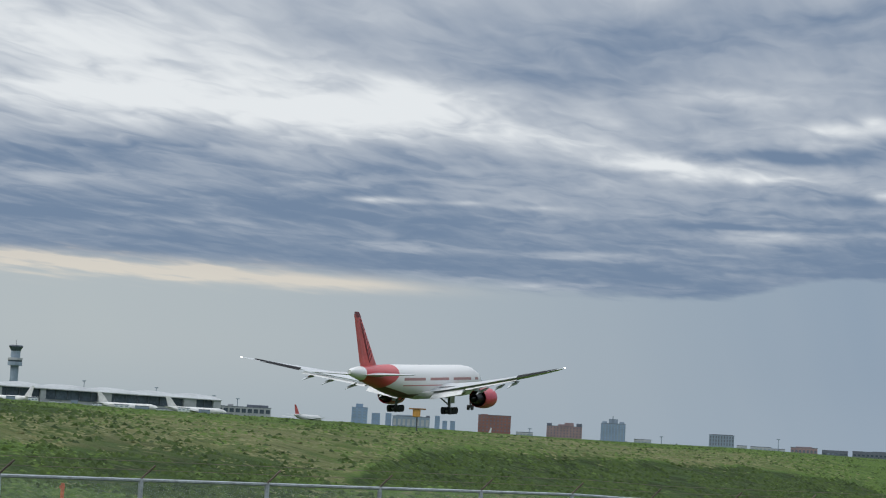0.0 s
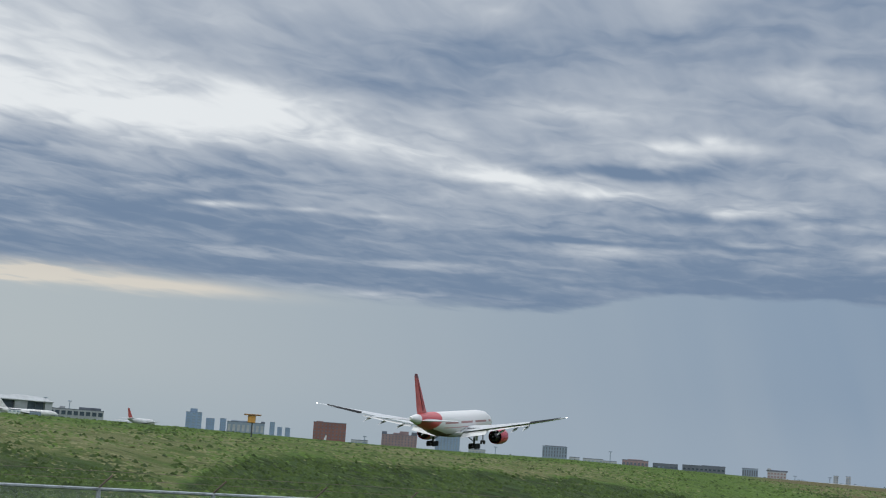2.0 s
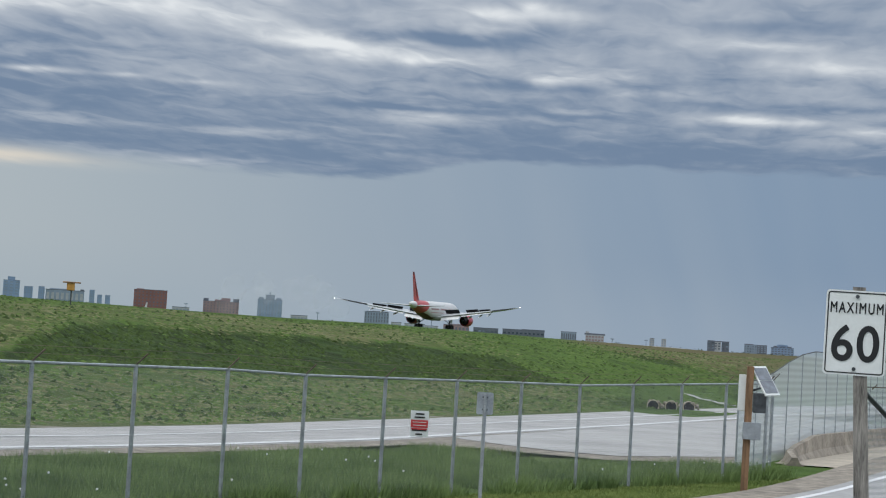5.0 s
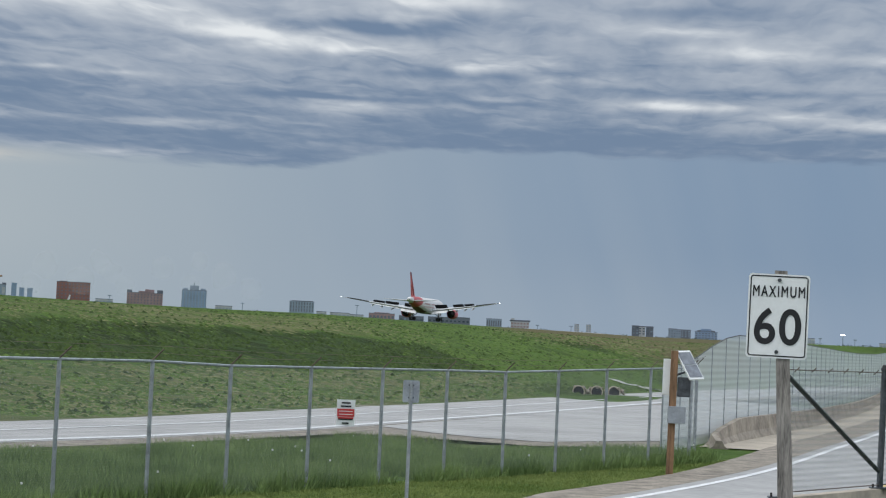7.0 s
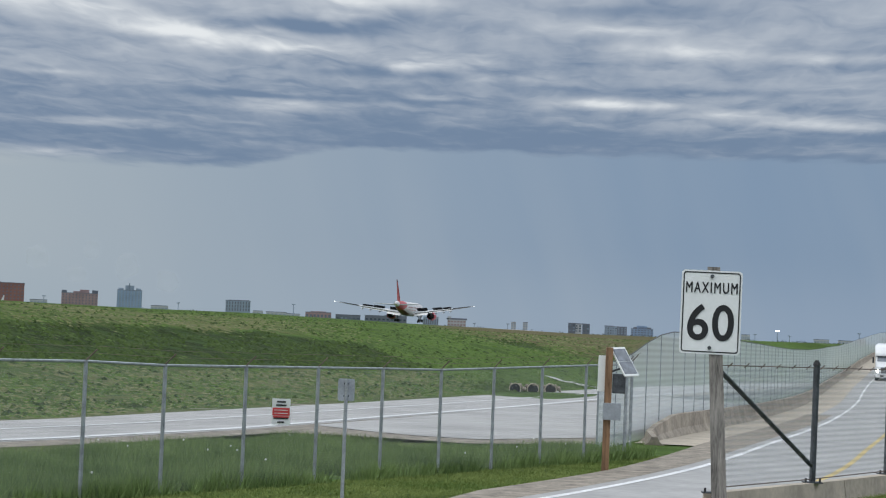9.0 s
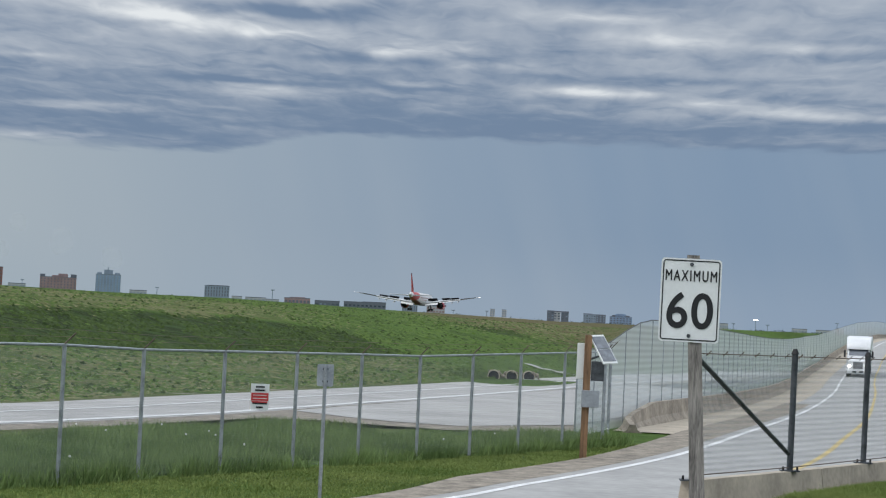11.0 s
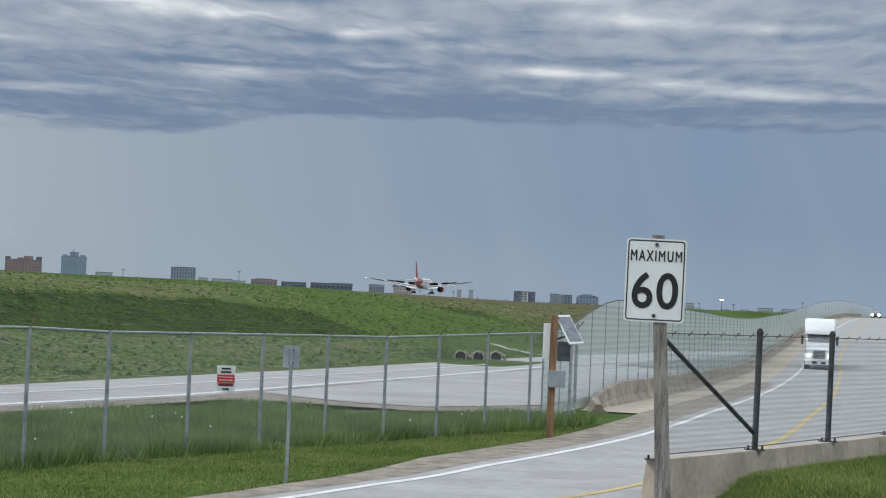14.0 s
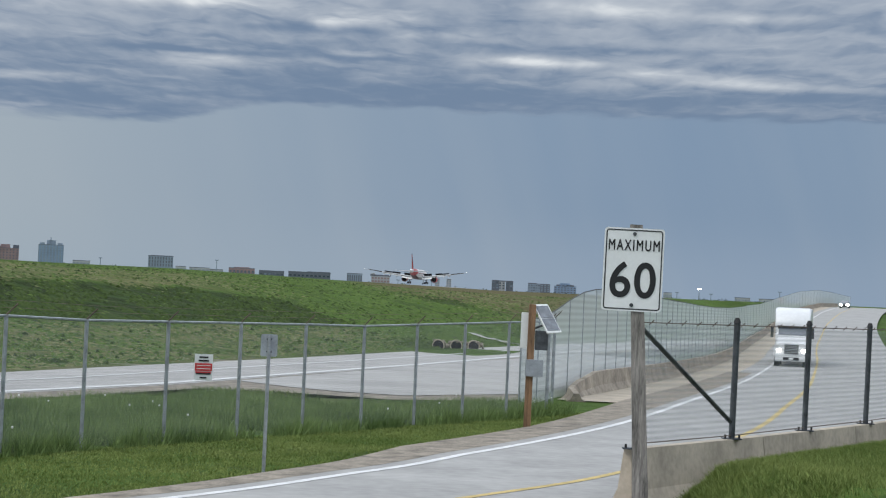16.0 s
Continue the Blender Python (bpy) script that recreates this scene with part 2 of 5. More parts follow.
def grass_material(name, meadow, lush, dry, brown, soil):
    """Turf of several growths, mixed by the plan's own growth maps, with mowing streaks and fine clumps."""
    m = bpy.data.materials.new(name)
    m.use_nodes = True
    nt = m.node_tree
    b = nt.nodes["Principled BSDF"]
    b.inputs["Roughness"].default_value, b.inputs["Specular IOR Level"].default_value = 0.9, 0.15
    co = nt.nodes.new("ShaderNodeTexCoord").outputs["Object"]

    def nz(scale, detail, st=(0.45, 0.9, 1), rot=-0.35):
        mp = nt.nodes.new("ShaderNodeMapping")
        mp.inputs["Scale"].default_value, mp.inputs["Rotation"].default_value = st, (0, 0, rot)
        n = nt.nodes.new("ShaderNodeTexNoise")
        n.inputs["Scale"].default_value, n.inputs["Detail"].default_value, n.inputs["Roughness"].default_value = scale, detail, 0.62
        nt.links.new(co, mp.inputs[0]), nt.links.new(mp.outputs[0], n.inputs["Vector"])
        return n.outputs[0]

    def ramp(f, a, c, lo=0.0, hi=1.0):
        r = nt.nodes.new("ShaderNodeMapRange")
        r.interpolation_type = "SMOOTHSTEP"
        for i, v in ((1, a), (2, c), (3, lo), (4, hi)):
            r.inputs[i].default_value = v
        nt.links.new(f, r.inputs[0])
        return r.outputs[0]

    def mix(f, a, c):
        x = nt.nodes.new("ShaderNodeMix")
        x.data_type = "RGBA"
        nt.links.new(f, x.inputs[0])
        for sock, v in ((x.inputs[6], a), (x.inputs[7], c)):
            if isinstance(v, tuple):
                sock.default_value = (*v, 1)
            else:
                nt.links.new(v, sock)
        return x.outputs[2]

    def growth(key, ragged):
        at = nt.nodes.new("ShaderNodeAttribute")
        at.attribute_name = key
        n = nt.nodes.new("ShaderNodeMath")
        n.operation, n.inputs[1].default_value = "MULTIPLY_ADD", 1.0
        w = nt.nodes.new("ShaderNodeMath")
        w.operation, w.inputs[1].default_value, w.inputs[2].default_value = "MULTIPLY_ADD", ragged, -0.5 * ragged
        nt.links.new(nz(0.5, 8), w.inputs[0])
        nt.links.new(at.outputs["Fac"], n.inputs[0]), nt.links.new(w.outputs[0], n.inputs[2])
        return ramp(n.outputs[0], 0.12, 0.88)

    col = mix(ramp(nz(0.16, 9), 0.38, 0.62), tuple(c * 0.72 for c in meadow), tuple(c * 1.18 for c in meadow))
    dry_c = mix(ramp(nz(0.42, 10), 0.40, 0.60), dry, tuple(0.55 * p + 0.25 * q for p, q in zip(meadow, dry)))
    col = mix(growth("dry_growth", 1.3), col, dry_c)
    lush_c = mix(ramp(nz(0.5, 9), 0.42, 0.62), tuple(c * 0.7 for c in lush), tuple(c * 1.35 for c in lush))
    col = mix(growth("lush_dim_growth", 0.8), col, lush_c)
    col = mix(growth("brown_growth", 1.0), col, brown)
    col = mix(ramp(nz(1.7, 7), 0.54, 0.68, 0.0, 0.55), col, tuple(c * 0.6 for c in lush))
    col = mix(ramp(nz(2.3, 8, (0.25, 1.1, 1)), 0.54, 0.68, 0.0, 0.5), col, dry)
    col = mix(growth("bare_soil", 1.0), col, soil)
    nt.links.new(col, b.inputs["Base Color"])
    k = nt.nodes.new("ShaderNodeBump")
    k.inputs["Strength"].default_value, k.inputs["Distance"].default_value = 0.9, 0.35
    nt.links.new(nz(1.6, 8), k.inputs["Height"]), nt.links.new(k.outputs[0], b.inputs["Normal"])
    return m


def blade_material(name, low, high, scale=0.3):
    """Grass blades that differ one by one and patch by patch."""
    m = bpy.data.materials.new(name)
    m.use_nodes = True
    nt = m.node_tree
    b = nt.nodes["Principled BSDF"]
    b.inputs["Roughness"].default_value, b.inputs["Specular IOR Level"].default_value = 0.8, 0.2
    n = nt.nodes.new("ShaderNodeTexNoise")
    n.inputs["Scale"].default_value, n.inputs["Detail"].default_value = scale, 6.0
    nt.links.new(nt.nodes.new("ShaderNodeTexCoord").outputs["Object"], n.inputs["Vector"])
    w = nt.nodes.new("ShaderNodeMath")
    w.operation, w.inputs[1].default_value = "MULTIPLY_ADD", 0.45
    nt.links.new(nt.nodes.new("ShaderNodeNewGeometry").outputs["Random Per Island"], w.inputs[0])
    nt.links.new(n.outputs[0], w.inputs[2])
    r = nt.nodes.new("ShaderNodeValToRGB")
    r.color_ramp.elements[0].position, r.color_ramp.elements[1].position = 0.42, 1.0
    r.color_ramp.elements[0].color, r.color_ramp.elements[1].color = (*low, 1), (*high, 1)
    nt.links.new(w.outputs[0], r.inputs[0]), nt.links.new(r.outputs[0], b.inputs["Base Color"])
    return m


M = dict(
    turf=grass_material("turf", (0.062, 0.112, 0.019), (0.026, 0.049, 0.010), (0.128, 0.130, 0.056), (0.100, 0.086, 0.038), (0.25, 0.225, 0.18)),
    # this deep green also holds the weaker light on the steep face
    tuft_lush=blade_material("lush_dim_tuft", (0.018, 0.035, 0.007), (0.056, 0.090, 0.018), 0.7),
    tuft_dry=blade_material("dry_tuft", (0.080, 0.093, 0.032), (0.180, 0.178, 0.080), 0.7),
    tuft_meadow=blade_material("meadow_tuft", (0.042, 0.078, 0.013), (0.092, 0.148, 0.027), 0.7),
    blade=blade_material("grass_blade", (0.075, 0.130, 0.036), (0.24, 0.33, 0.115), 0.45),
    blade_short=blade_material("mown_blade", (0.095, 0.150, 0.032), (0.26, 0.31, 0.095), 0.5),
    flower=material("white_petal", (0.8, 0.8, 0.74), 0.7, vary=0.05),
    asphalt=material("pale_asphalt", (0.37, 0.365, 0.355), 0.85, vary=0.13, scale=0.5, bump=0.2, bump_scale=60),
    service=material("service_asphalt", (0.42, 0.41, 0.395), 0.85, vary=0.12, scale=0.3, bump=0.2, bump_scale=60),
    gravel=material("gravel", (0.30, 0.26, 0.21), 0.95, vary=0.3, scale=2.2, bump=0.6, bump_scale=40),
    white_line=material("white_road_paint", (0.75, 0.75, 0.75), 0.7, vary=0.12, scale=3),
    yellow_line=material("yellow_road_paint", (0.58, 0.44, 0.17), 0.7, vary=0.2, scale=3),
    concrete=material("weathered_concrete", (0.50, 0.43, 0.34), 0.9, vary=0.16, scale=1.3, bump=0.35, bump_scale=25),
    concrete_dirty=material("stained_concrete", (0.40, 0.34, 0.27), 0.9, vary=0.28, scale=1.0, bump=0.35, bump_scale=25),
    steel=material("galvanised_steel", (0.40, 0.43, 0.45), 0.5, 0.6, vary=0.2, scale=6),
    dark_steel=material("dull_grey_steel", (0.10, 0.11, 0.12), 0.55, 0.5, vary=0.3, scale=6),
    black=material("black_rubber", (0.02, 0.02, 0.022), 0.7, vary=0.3, scale=4),
    wood=material("brown_timber", (0.26, 0.15, 0.08), 0.8, vary=0.35, scale=2.5, stretch=(6, 6, 0.5), bump=0.3),
    grey_wood=material("grey_timber", (0.27, 0.25, 0.225), 0.85, vary=0.4, scale=2.5, stretch=(6, 6, 0.5), bump=0.4),
    sign_white=material("sign_white", (0.78, 0.80, 0.79), 0.45, vary=0.04, scale=3),
    sign_black=material("sign_black", (0.015, 0.015, 0.017), 0.5, vary=0.1),
    sign_red=material("sign_red", (0.55, 0.05, 0.05), 0.5, vary=0.1),
    sign_back=material("bare_aluminium", (0.42, 0.45, 0.48), 0.45, 0.7, vary=0.15, scale=5),
    solar=material("solar_glass", (0.20, 0.22, 0.25), 0.15, vary=0.2, scale=8),
    link=mesh_material("chain_link", (0.33, 0.36, 0.37), 0.17, 0.22, 0.05),
    link_dense=mesh_material("dense_chain_link", (0.76, 0.81, 0.81), 0.64, 0.78, 0.21),
    link_near=mesh_material("barrier_chain_link", (0.40, 0.43, 0.45), 0.10, 0.36, 0.085),
    rust=material("rusty_wire", (0.12, 0.09, 0.07), 0.8, vary=0.3),
)


# ---- building blocks ----
def part(name, bm, mat, parent=None, label=""):
    bmesh.ops.recalc_face_normals(bm, faces=bm.faces)
    me = bpy.data.meshes.new(name)
    bm.to_mesh(me)
    bm.free()
    me.materials.append(mat)
    ob = new(name, me)
    ob.parent = parent
    return tagged(ob, label) if label else ob


def smooth(ob, angle=40):
    ob.data.shade_smooth()
    ob.data.set_sharp_from_angle(angle=radians(angle))
    return ob


def piece(name, me, parent, m=None):
    ob = new(name, me)
    ob.parent = parent
    if m is not None:
        ob.matrix_basis = m
    return ob


def thing(name, label, category, m=None, group=""):
    ob = tagged(new(name), label, category, group)
    if m is not None:
        ob.matrix_basis = m
    return ob


def box(bm, c, s, m=None, bevel=0.0):
    vs = bmesh.ops.create_cube(bm, size=1.0, matrix=(m or Matrix()) @ Matrix.Translation(c) @ Matrix.Diagonal((*s, 1)))["verts"]
    if bevel:
        es = list({e for v in vs for e in v.link_edges})
        bmesh.ops.bevel(bm, geom=es, offset=bevel, segments=2, affect="EDGES", profile=0.6)
    return vs


def rod(bm, a, b, r0, r1=None, n=8):
    a, b = Vector(a), Vector(b)
    d = b - a
    m = Matrix.Translation((a + b) / 2) @ d.to_track_quat("Z", "Y").to_matrix().to_4x4()
    return bmesh.ops.create_cone(bm, cap_ends=True, segments=n, radius1=r0, radius2=r0 if r1 is None else r1, depth=d.length, matrix=m)["verts"]


def loft(bm, rings, cap=True):
    rows = [[bm.verts.new(p) for p in r] for r in rings]
    n = len(rows[0])
    for a, b in zip(rows, rows[1:]):
        for i in range(n):
            bm.faces.new((a[i], a[(i + 1) % n], b[(i + 1) % n], b[i]))
    if cap:
        bm.faces.new(rows[0]), bm.faces.new(rows[-1])
    return rows


def box_part(name, c, s, mat, parent, bevel=0.0, label="", m=None):
    bm = bmesh.new()
    box(bm, c, s, m, bevel)
    return part(name, bm, mat, parent, label)


def rod_part(name, a, b, r, mat, parent, n=8, r1=None, label=""):
    bm = bmesh.new()
    rod(bm, a, b, r, r1, n)
    return smooth(part(name, bm, mat, parent, label))


def grid_mesh(name, verts, nx, ny, mat, closed=False):
    faces = [(j * nx + i, j * nx + (i + 1) % nx, (j + 1) * nx + (i + 1) % nx, (j + 1) * nx + i)
             for j in range(ny - 1) for i in range(nx if closed else nx - 1)]
    me = bpy.data.meshes.new(name)
    me.from_pydata(verts, [], faces)
    me.materials.append(mat)
    return me


# ---- the lie of the land ----
YX = [(-25, -14), (-9.5, 12.5), (-2.7, 23.2), (0.7, 28.6), (3.6, 34.6), (7.9, 47.7), (12.6, 67.7), (17.6, 90.7), (26.6, 135), (31, 157), (36.6, 186),
      (44.6, 225), (61, 300), (83, 385), (112, 480), (150, 590)]
_s = np.linspace(0, len(YX) - 1, 600)
_p = np.array(YX, float)


def _catmull(s):
    i = min(int(s), len(_p) - 2)
    f = s - i
    a, b, c, d = (_p[max(0, min(len(_p) - 1, k))] for k in (i - 1, i, i + 1, i + 2))
    return 0.5 * (2 * b + (c - a) * f + (2 * a - 5 * b + 4 * c - d) * f * f + (3 * b - a - 3 * c + d) * f ** 3)


ROAD = np.array([_catmull(s) for s in _s])


def road_x(y):
    return float(np.interp(y, ROAD[:, 1], ROAD[:, 0]))


def road_z(y):
    return float(np.interp(y, [60, 80, 100, 120, 135, 157, 186, 225, 260, 300, 340, 385, 420, 480, 590], [0, -0.2, -0.42, -0.57, -0.62, -0.55, -0.27, 0.37, 1.2, 2.5, 4.0, 5.25, 5.6, 5.7, 5.7]))


EL_AZ = [-40, -29.5, -26, -21, -17, -14.6, -11.5, -8, -5.7, -3.2, -0.7, 1.8, 4, 20]
EL = [0.92, 0.91, 0.87, 0.84, 0.77, 0.72, 0.67, 0.66, 0.60, 0.53, 0.48, 0.42, 0.42, 0.42]
TOE_AZ = [-60, -30, -21.4, -13.4, -11.5, -6.4, -1.5, 2.1, 6, 10, 14]
TOE = [40, 46, 52, 61, 66, 82, 105, 132, 170, 230, 330]


# upper and lower edge of the lush, less lit bank face, by bearing
FACE_AZ = [-20, -18.9, -18, -17.3, -15.5, -13.9, -11.6, -9.7, -7.6, -4.5, -2.8]
FACE_TOP = [83, 89.5, 97, 102, 109, 111.5, 121, 127, 133, 139, 137]
FACE_FOOT = [82, 84, 86, 87.5, 90.5, 93.5, 100, 106, 112, 124, 132]


def hill(x, y):
    d, a = math.hypot(x, y), math.degrees(math.atan2(x, y))
    if abs(a) > 70:
        return 0.0
    ec, toe = float(np.interp(a, EL_AZ, EL)), float(np.interp(a, TOE_AZ, TOE))
    far = 2.9 + min(d, 1300) * math.tan(radians(ec - 0.022))
    if d >= 340:
        z = far
    else:
        w = min(1.0, toe / 66.0)
        brow = toe + 66 * w
        zb = 2.9 + brow * math.tan(radians(ec - 0.40))
        z340 = 2.9 + 340 * math.tan(radians(ec - 0.012))
        z = float(np.interp(d, [0, toe + 2, toe + 20 * w, toe + 40 * w, brow - 7 * w, brow, brow + 22, max(brow + 70, 230), 340],
                            [0, 0, 0.25, 0.42 * zb, 0.90 * zb, zb, zb + 0.9, 0.42 * zb + 0.58 * z340 - 0.02, z340]))
    fade = max(0.0, min(1.0, (70 - abs(a)) / 25))
    return z * fade


def to_road(x, y):
    k = np.argmin((ROAD[:, 0] - x) ** 2 + (ROAD[:, 1] - y) ** 2)
    k = min(max(k, 1), len(ROAD) - 2)
    t = ROAD[k + 1] - ROAD[k - 1]
    t = t / np.hypot(*t)
    q = np.array((x, y)) - ROAD[k]
    return float(t[0] * q[1] - t[1] * q[0]), float(ROAD[k][1])  # left of the line is positive


def land(x, y):
    z = hill(x, y)
    d = math.hypot(x, y)
    if 10 < y < 700 and -60 < x < 190:
        off, ry = to_road(x, y)
        w = max(0.0, min(1.0, (17 - abs(off - 1)) / 9)) if ry > 60 else max(0.0, min(1.0, (12 - abs(off)) / 5))
        z = z * (1 - w) + (road_z(ry) - 0.02) * w
        if ry < 600 and -7.6 < off < (4.9 if ry < 70 else 6.9):
            z -= 0.05 if ry < 70 else 0.3
        if y < 60 and x > 2:
            # grass bank on the near side of the road barrier
            u, v = (x - 2.8) * 0.503 + (y - 27.3) * 0.864, (x - 2.8) * 0.864 - (y - 27.3) * 0.503
            k = max(0.0, min(1.0, (v - 0.12) / 0.5))
            z = max(z, -0.05 + 0.68 * k * max(0.0, min(1.0, (u + 0.5 * v - 0.75) / 1.5)) ** 0.6)
        if off < -8.2 and y > 90:
            z += min(2.2, (-8.2 - off) * 0.10)
    if 14 < d < 340:
        z += 0.10 * noise.noise(Vector((x * 0.10, y * 0.10, 0))) * min(1.0, max(0, d - 140) / 40) * min(1.0, (340 - d) / 120) + (0.03 if d < 36 else 0.0) * noise.noise(Vector((x * 0.5, y * 0.5, 3)))
        gap = d - 4 - float(np.interp(math.degrees(math.atan2(x, y)), TOE_AZ, TOE))
        if gap > 0:
            near = min(1.0, gap / 8) * max(0.0, min(1.0, (230 - d) / 80))
            z += near * (0.13 * noise.noise(Vector((x * 0.33, y * 0.33, 9))) + 0.07 * noise.noise(Vector((x * 0.9, y * 0.9, 4))))
        az = math.degrees(math.atan2(x, y))
        if -21 < az < -2 and 70 < d < 160:
            # a low shoulder over the lush bank face
            top = float(np.interp(az, FACE_AZ, FACE_TOP))
            z += 0.30 * math.exp(-((d - top - 1.5) / 3.0) ** 2) * min(1.0, (az + 21) / 3, (-2 - az) / 3)
        if 95 < d < 190:
            z += 0.35 * noise.noise(Vector((x * 0.035, y * 0.02, 7))) * min(1.0, (190 - d) / 50, (d - 95) / 20)
    return z


def patchwork(x, y, seed=0):
    """Smooth value noise over the plan, 0 to 1, one cell a metre."""
    x, y = np.asarray(x, float), np.asarray(y, float)
    i, j = np.floor(x), np.floor(y)
    h = lambda a, b: (lambda q: q - np.floor(q))(np.sin(a * 127.1 + b * 311.7 + seed * 74.7) * 43758.5453)
    u, v = x - i, y - j
    u, v = u * u * (3 - 2 * u), v * v * (3 - 2 * v)
    return (h(i, j) * (1 - u) + h(i + 1, j) * u) * (1 - v) + (h(i, j + 1) * (1 - u) + h(i + 1, j + 1) * u) * v


def growths(x, y):
    """How far each growth covers the turf at points of the plan: lush, dry, brown, bare."""
    az, d = np.degrees(np.arctan2(x, y)), np.hypot(x, y)
    ease = lambda v, a, b: (lambda q: q * q * (3 - 2 * q))(np.clip((v - a) / (b - a), 0, 1))
    rag = (patchwork(x * 0.25, y * 0.25, 1) - 0.5) * 5 + (patchwork(x * 0.8, y * 0.8, 2) - 0.5) * 2.5
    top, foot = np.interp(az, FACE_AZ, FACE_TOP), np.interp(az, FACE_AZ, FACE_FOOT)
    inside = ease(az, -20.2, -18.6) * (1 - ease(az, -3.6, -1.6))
    # lush grass on the steep face; its weaker light is put into the colour
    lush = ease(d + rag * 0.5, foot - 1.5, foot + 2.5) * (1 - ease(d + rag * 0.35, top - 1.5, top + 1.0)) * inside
    lush = np.maximum(lush, 0.9 * ease(patchwork(x * 0.14, y * 0.10, 5) + 0.25 * ease(d, 100, 70), 0.45, 0.75) * (1 - ease(az, -23, -18)) * (1 - ease(d, 105, 135)) * ease(d, 58, 68))
    lush = np.maximum(lush, 0.7 * ease(patchwork(x * 0.12, y * 0.05, 8), 0.66, 0.84) * ease(az, -4, -1) * (1 - ease(d, 180, 220)))
    crest = np.interp(az, [-36, -20, -13.5, -7, -2], [100, 117, 150, 172, 190])
    upper = ease(d + rag, top - 1, top + 1.5) * (1 - ease(d + rag * 1.5, crest - 12, crest + 4)) * (1 - ease(az, -8.5, -3.5))
    lower = 0.62 * ease(az, -24, -18) * (1 - ease(d + rag * 0.5, foot - 4, foot + 1)) * (1 - ease(az, -4.0, 1.5)) * (d > 40)
    dry = np.maximum(upper * (0.45 + 0.75 * patchwork(x * 0.10, y * 0.05, 3)), lower * (0.5 + 0.9 * patchwork(x * 0.16, y * 0.2, 4)))
    strip = np.abs(d - top - 2.2 - rag * 0.25) < 1.1
    dry = np.maximum(dry, 0.95 * strip * ease(az, -12.5, -11) * (1 - ease(az, -7.5, -6.3)))
    brown = ease(az, -4.0, -1.0) * ease(d + rag * 4, 165, 205) * (1 - ease(az, 4.5, 6.5))
    brown = np.maximum(brown, 0.55 * ease(patchwork(x * 0.07, y * 0.07, 6), 0.68, 0.85) * (1 - ease(az, -19, -14)) * (1 - ease(d, 100, 120)) * ease(d, 64, 76))
    # a patch of dark bare earth, drawn with the lush dark green
    lush = np.maximum(lush, np.exp(-((az + 11.33) / 0.42) ** 2 - ((d - 72.3) / 1.1) ** 2))
    bare = np.zeros_like(d)
    for a, r, wa, wr in ((-17.4, 56.6, 1.25, 0.75), (-14.9, 60.0, 0.42, 0.5), (-20.4, 53.2, 1.0, 0.5), (-6.4, 82.6, 0.9, 0.7), (-8.9, 74.2, 0.9, 0.45)):
        bare = np.maximum(bare, np.exp(-((az - a) / wa) ** 2 - ((d - r) / wr) ** 2))
    return lush, dry, brown, bare


GRID = {}


def make_ground():
    azs = np.concatenate([np.arange(-180, -36, 6.0), np.arange(-36, 20, 0.22), np.arange(20, 180, 5.0)])
    rs = np.concatenate([[0.01, 3, 7, 12, 16], np.arange(19, 70, 0.7), np.geomspace(70, 345, 190), np.geomspace(360, 1300, 26), [1700, 2400, 3400, 4900]])
    verts = []
    for r in rs:
        for a in azs:
            x, y = r * math.sin(radians(a)), r * math.cos(radians(a))
            verts.append((x, y, land(x, y)))
    me = grid_mesh("ground", verts, len(azs), len(rs), M["turf"], closed=True)
    me.shade_smooth()
    at = np.array(verts)
    GRID.update(az=azs, r=rs, z=at[:, 2].reshape(len(rs), len(azs)))
    for key, values in zip(("lush_dim_growth", "dry_growth", "brown_growth", "bare_soil"), growths(at[:, 0], at[:, 1])):
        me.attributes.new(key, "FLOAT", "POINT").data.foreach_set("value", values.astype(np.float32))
    tagged(new("ground", me), "uneven green turf with lush, dry and brown growth on a long bank", "ground", kind="structure")


def ground_z(x, y):
    """Height of the finished ground sheet at many points at once."""
    a, d = np.degrees(np.arctan2(x, y)), np.hypot(x, y)
    i = np.clip(np.searchsorted(GRID["az"], a) - 1, 0, len(GRID["az"]) - 2)
    j = np.clip(np.searchsorted(GRID["r"], d) - 1, 0, len(GRID["r"]) - 2)
    u = (a - GRID["az"][i]) / (GRID["az"][i + 1] - GRID["az"][i])
    v = (d - GRID["r"][j]) / (GRID["r"][j + 1] - GRID["r"][j])
    z = GRID["z"]
    return (z[j, i] * (1 - u) + z[j, i + 1] * u) * (1 - v) + (z[j + 1, i] * (1 - u) + z[j + 1, i + 1] * u) * v


make_ground()


def ribbon(name, line, left, right, lift, mat, zf, label, category, kind="structure", across=2, parent=None):
    """A strip along a line of (x, y), from left to right of it."""
    verts = []
    line = np.asarray(line)
    for i, p in enumerate(line):
        t = line[min(i + 1, len(line) - 1)] - line[max(i - 1, 0)]
        t = t / np.hypot(*t)
        nrm = np.array((-t[1], t[0]))
        for k in range(across):
            l, r = (w(p[1]) if callable(w) else w for w in (left, right))
            q = p + nrm * (l + (r - l) * k / (across - 1))
            verts.append((q[0], q[1], zf(*q) + lift))
    ob = new(name, grid_mesh(name, verts, across, len(line), mat))
    if parent:
        ob.parent = parent
        return ob
    return tagged(ob, label, category, kind=kind)


def edge_line(y):
    """How far left of the centre the white edge line runs."""
    return float(np.interp(y, [18, 26, 30, 35, 60], [1.8, 2.6, 3.12, 3.42, 3.13]))


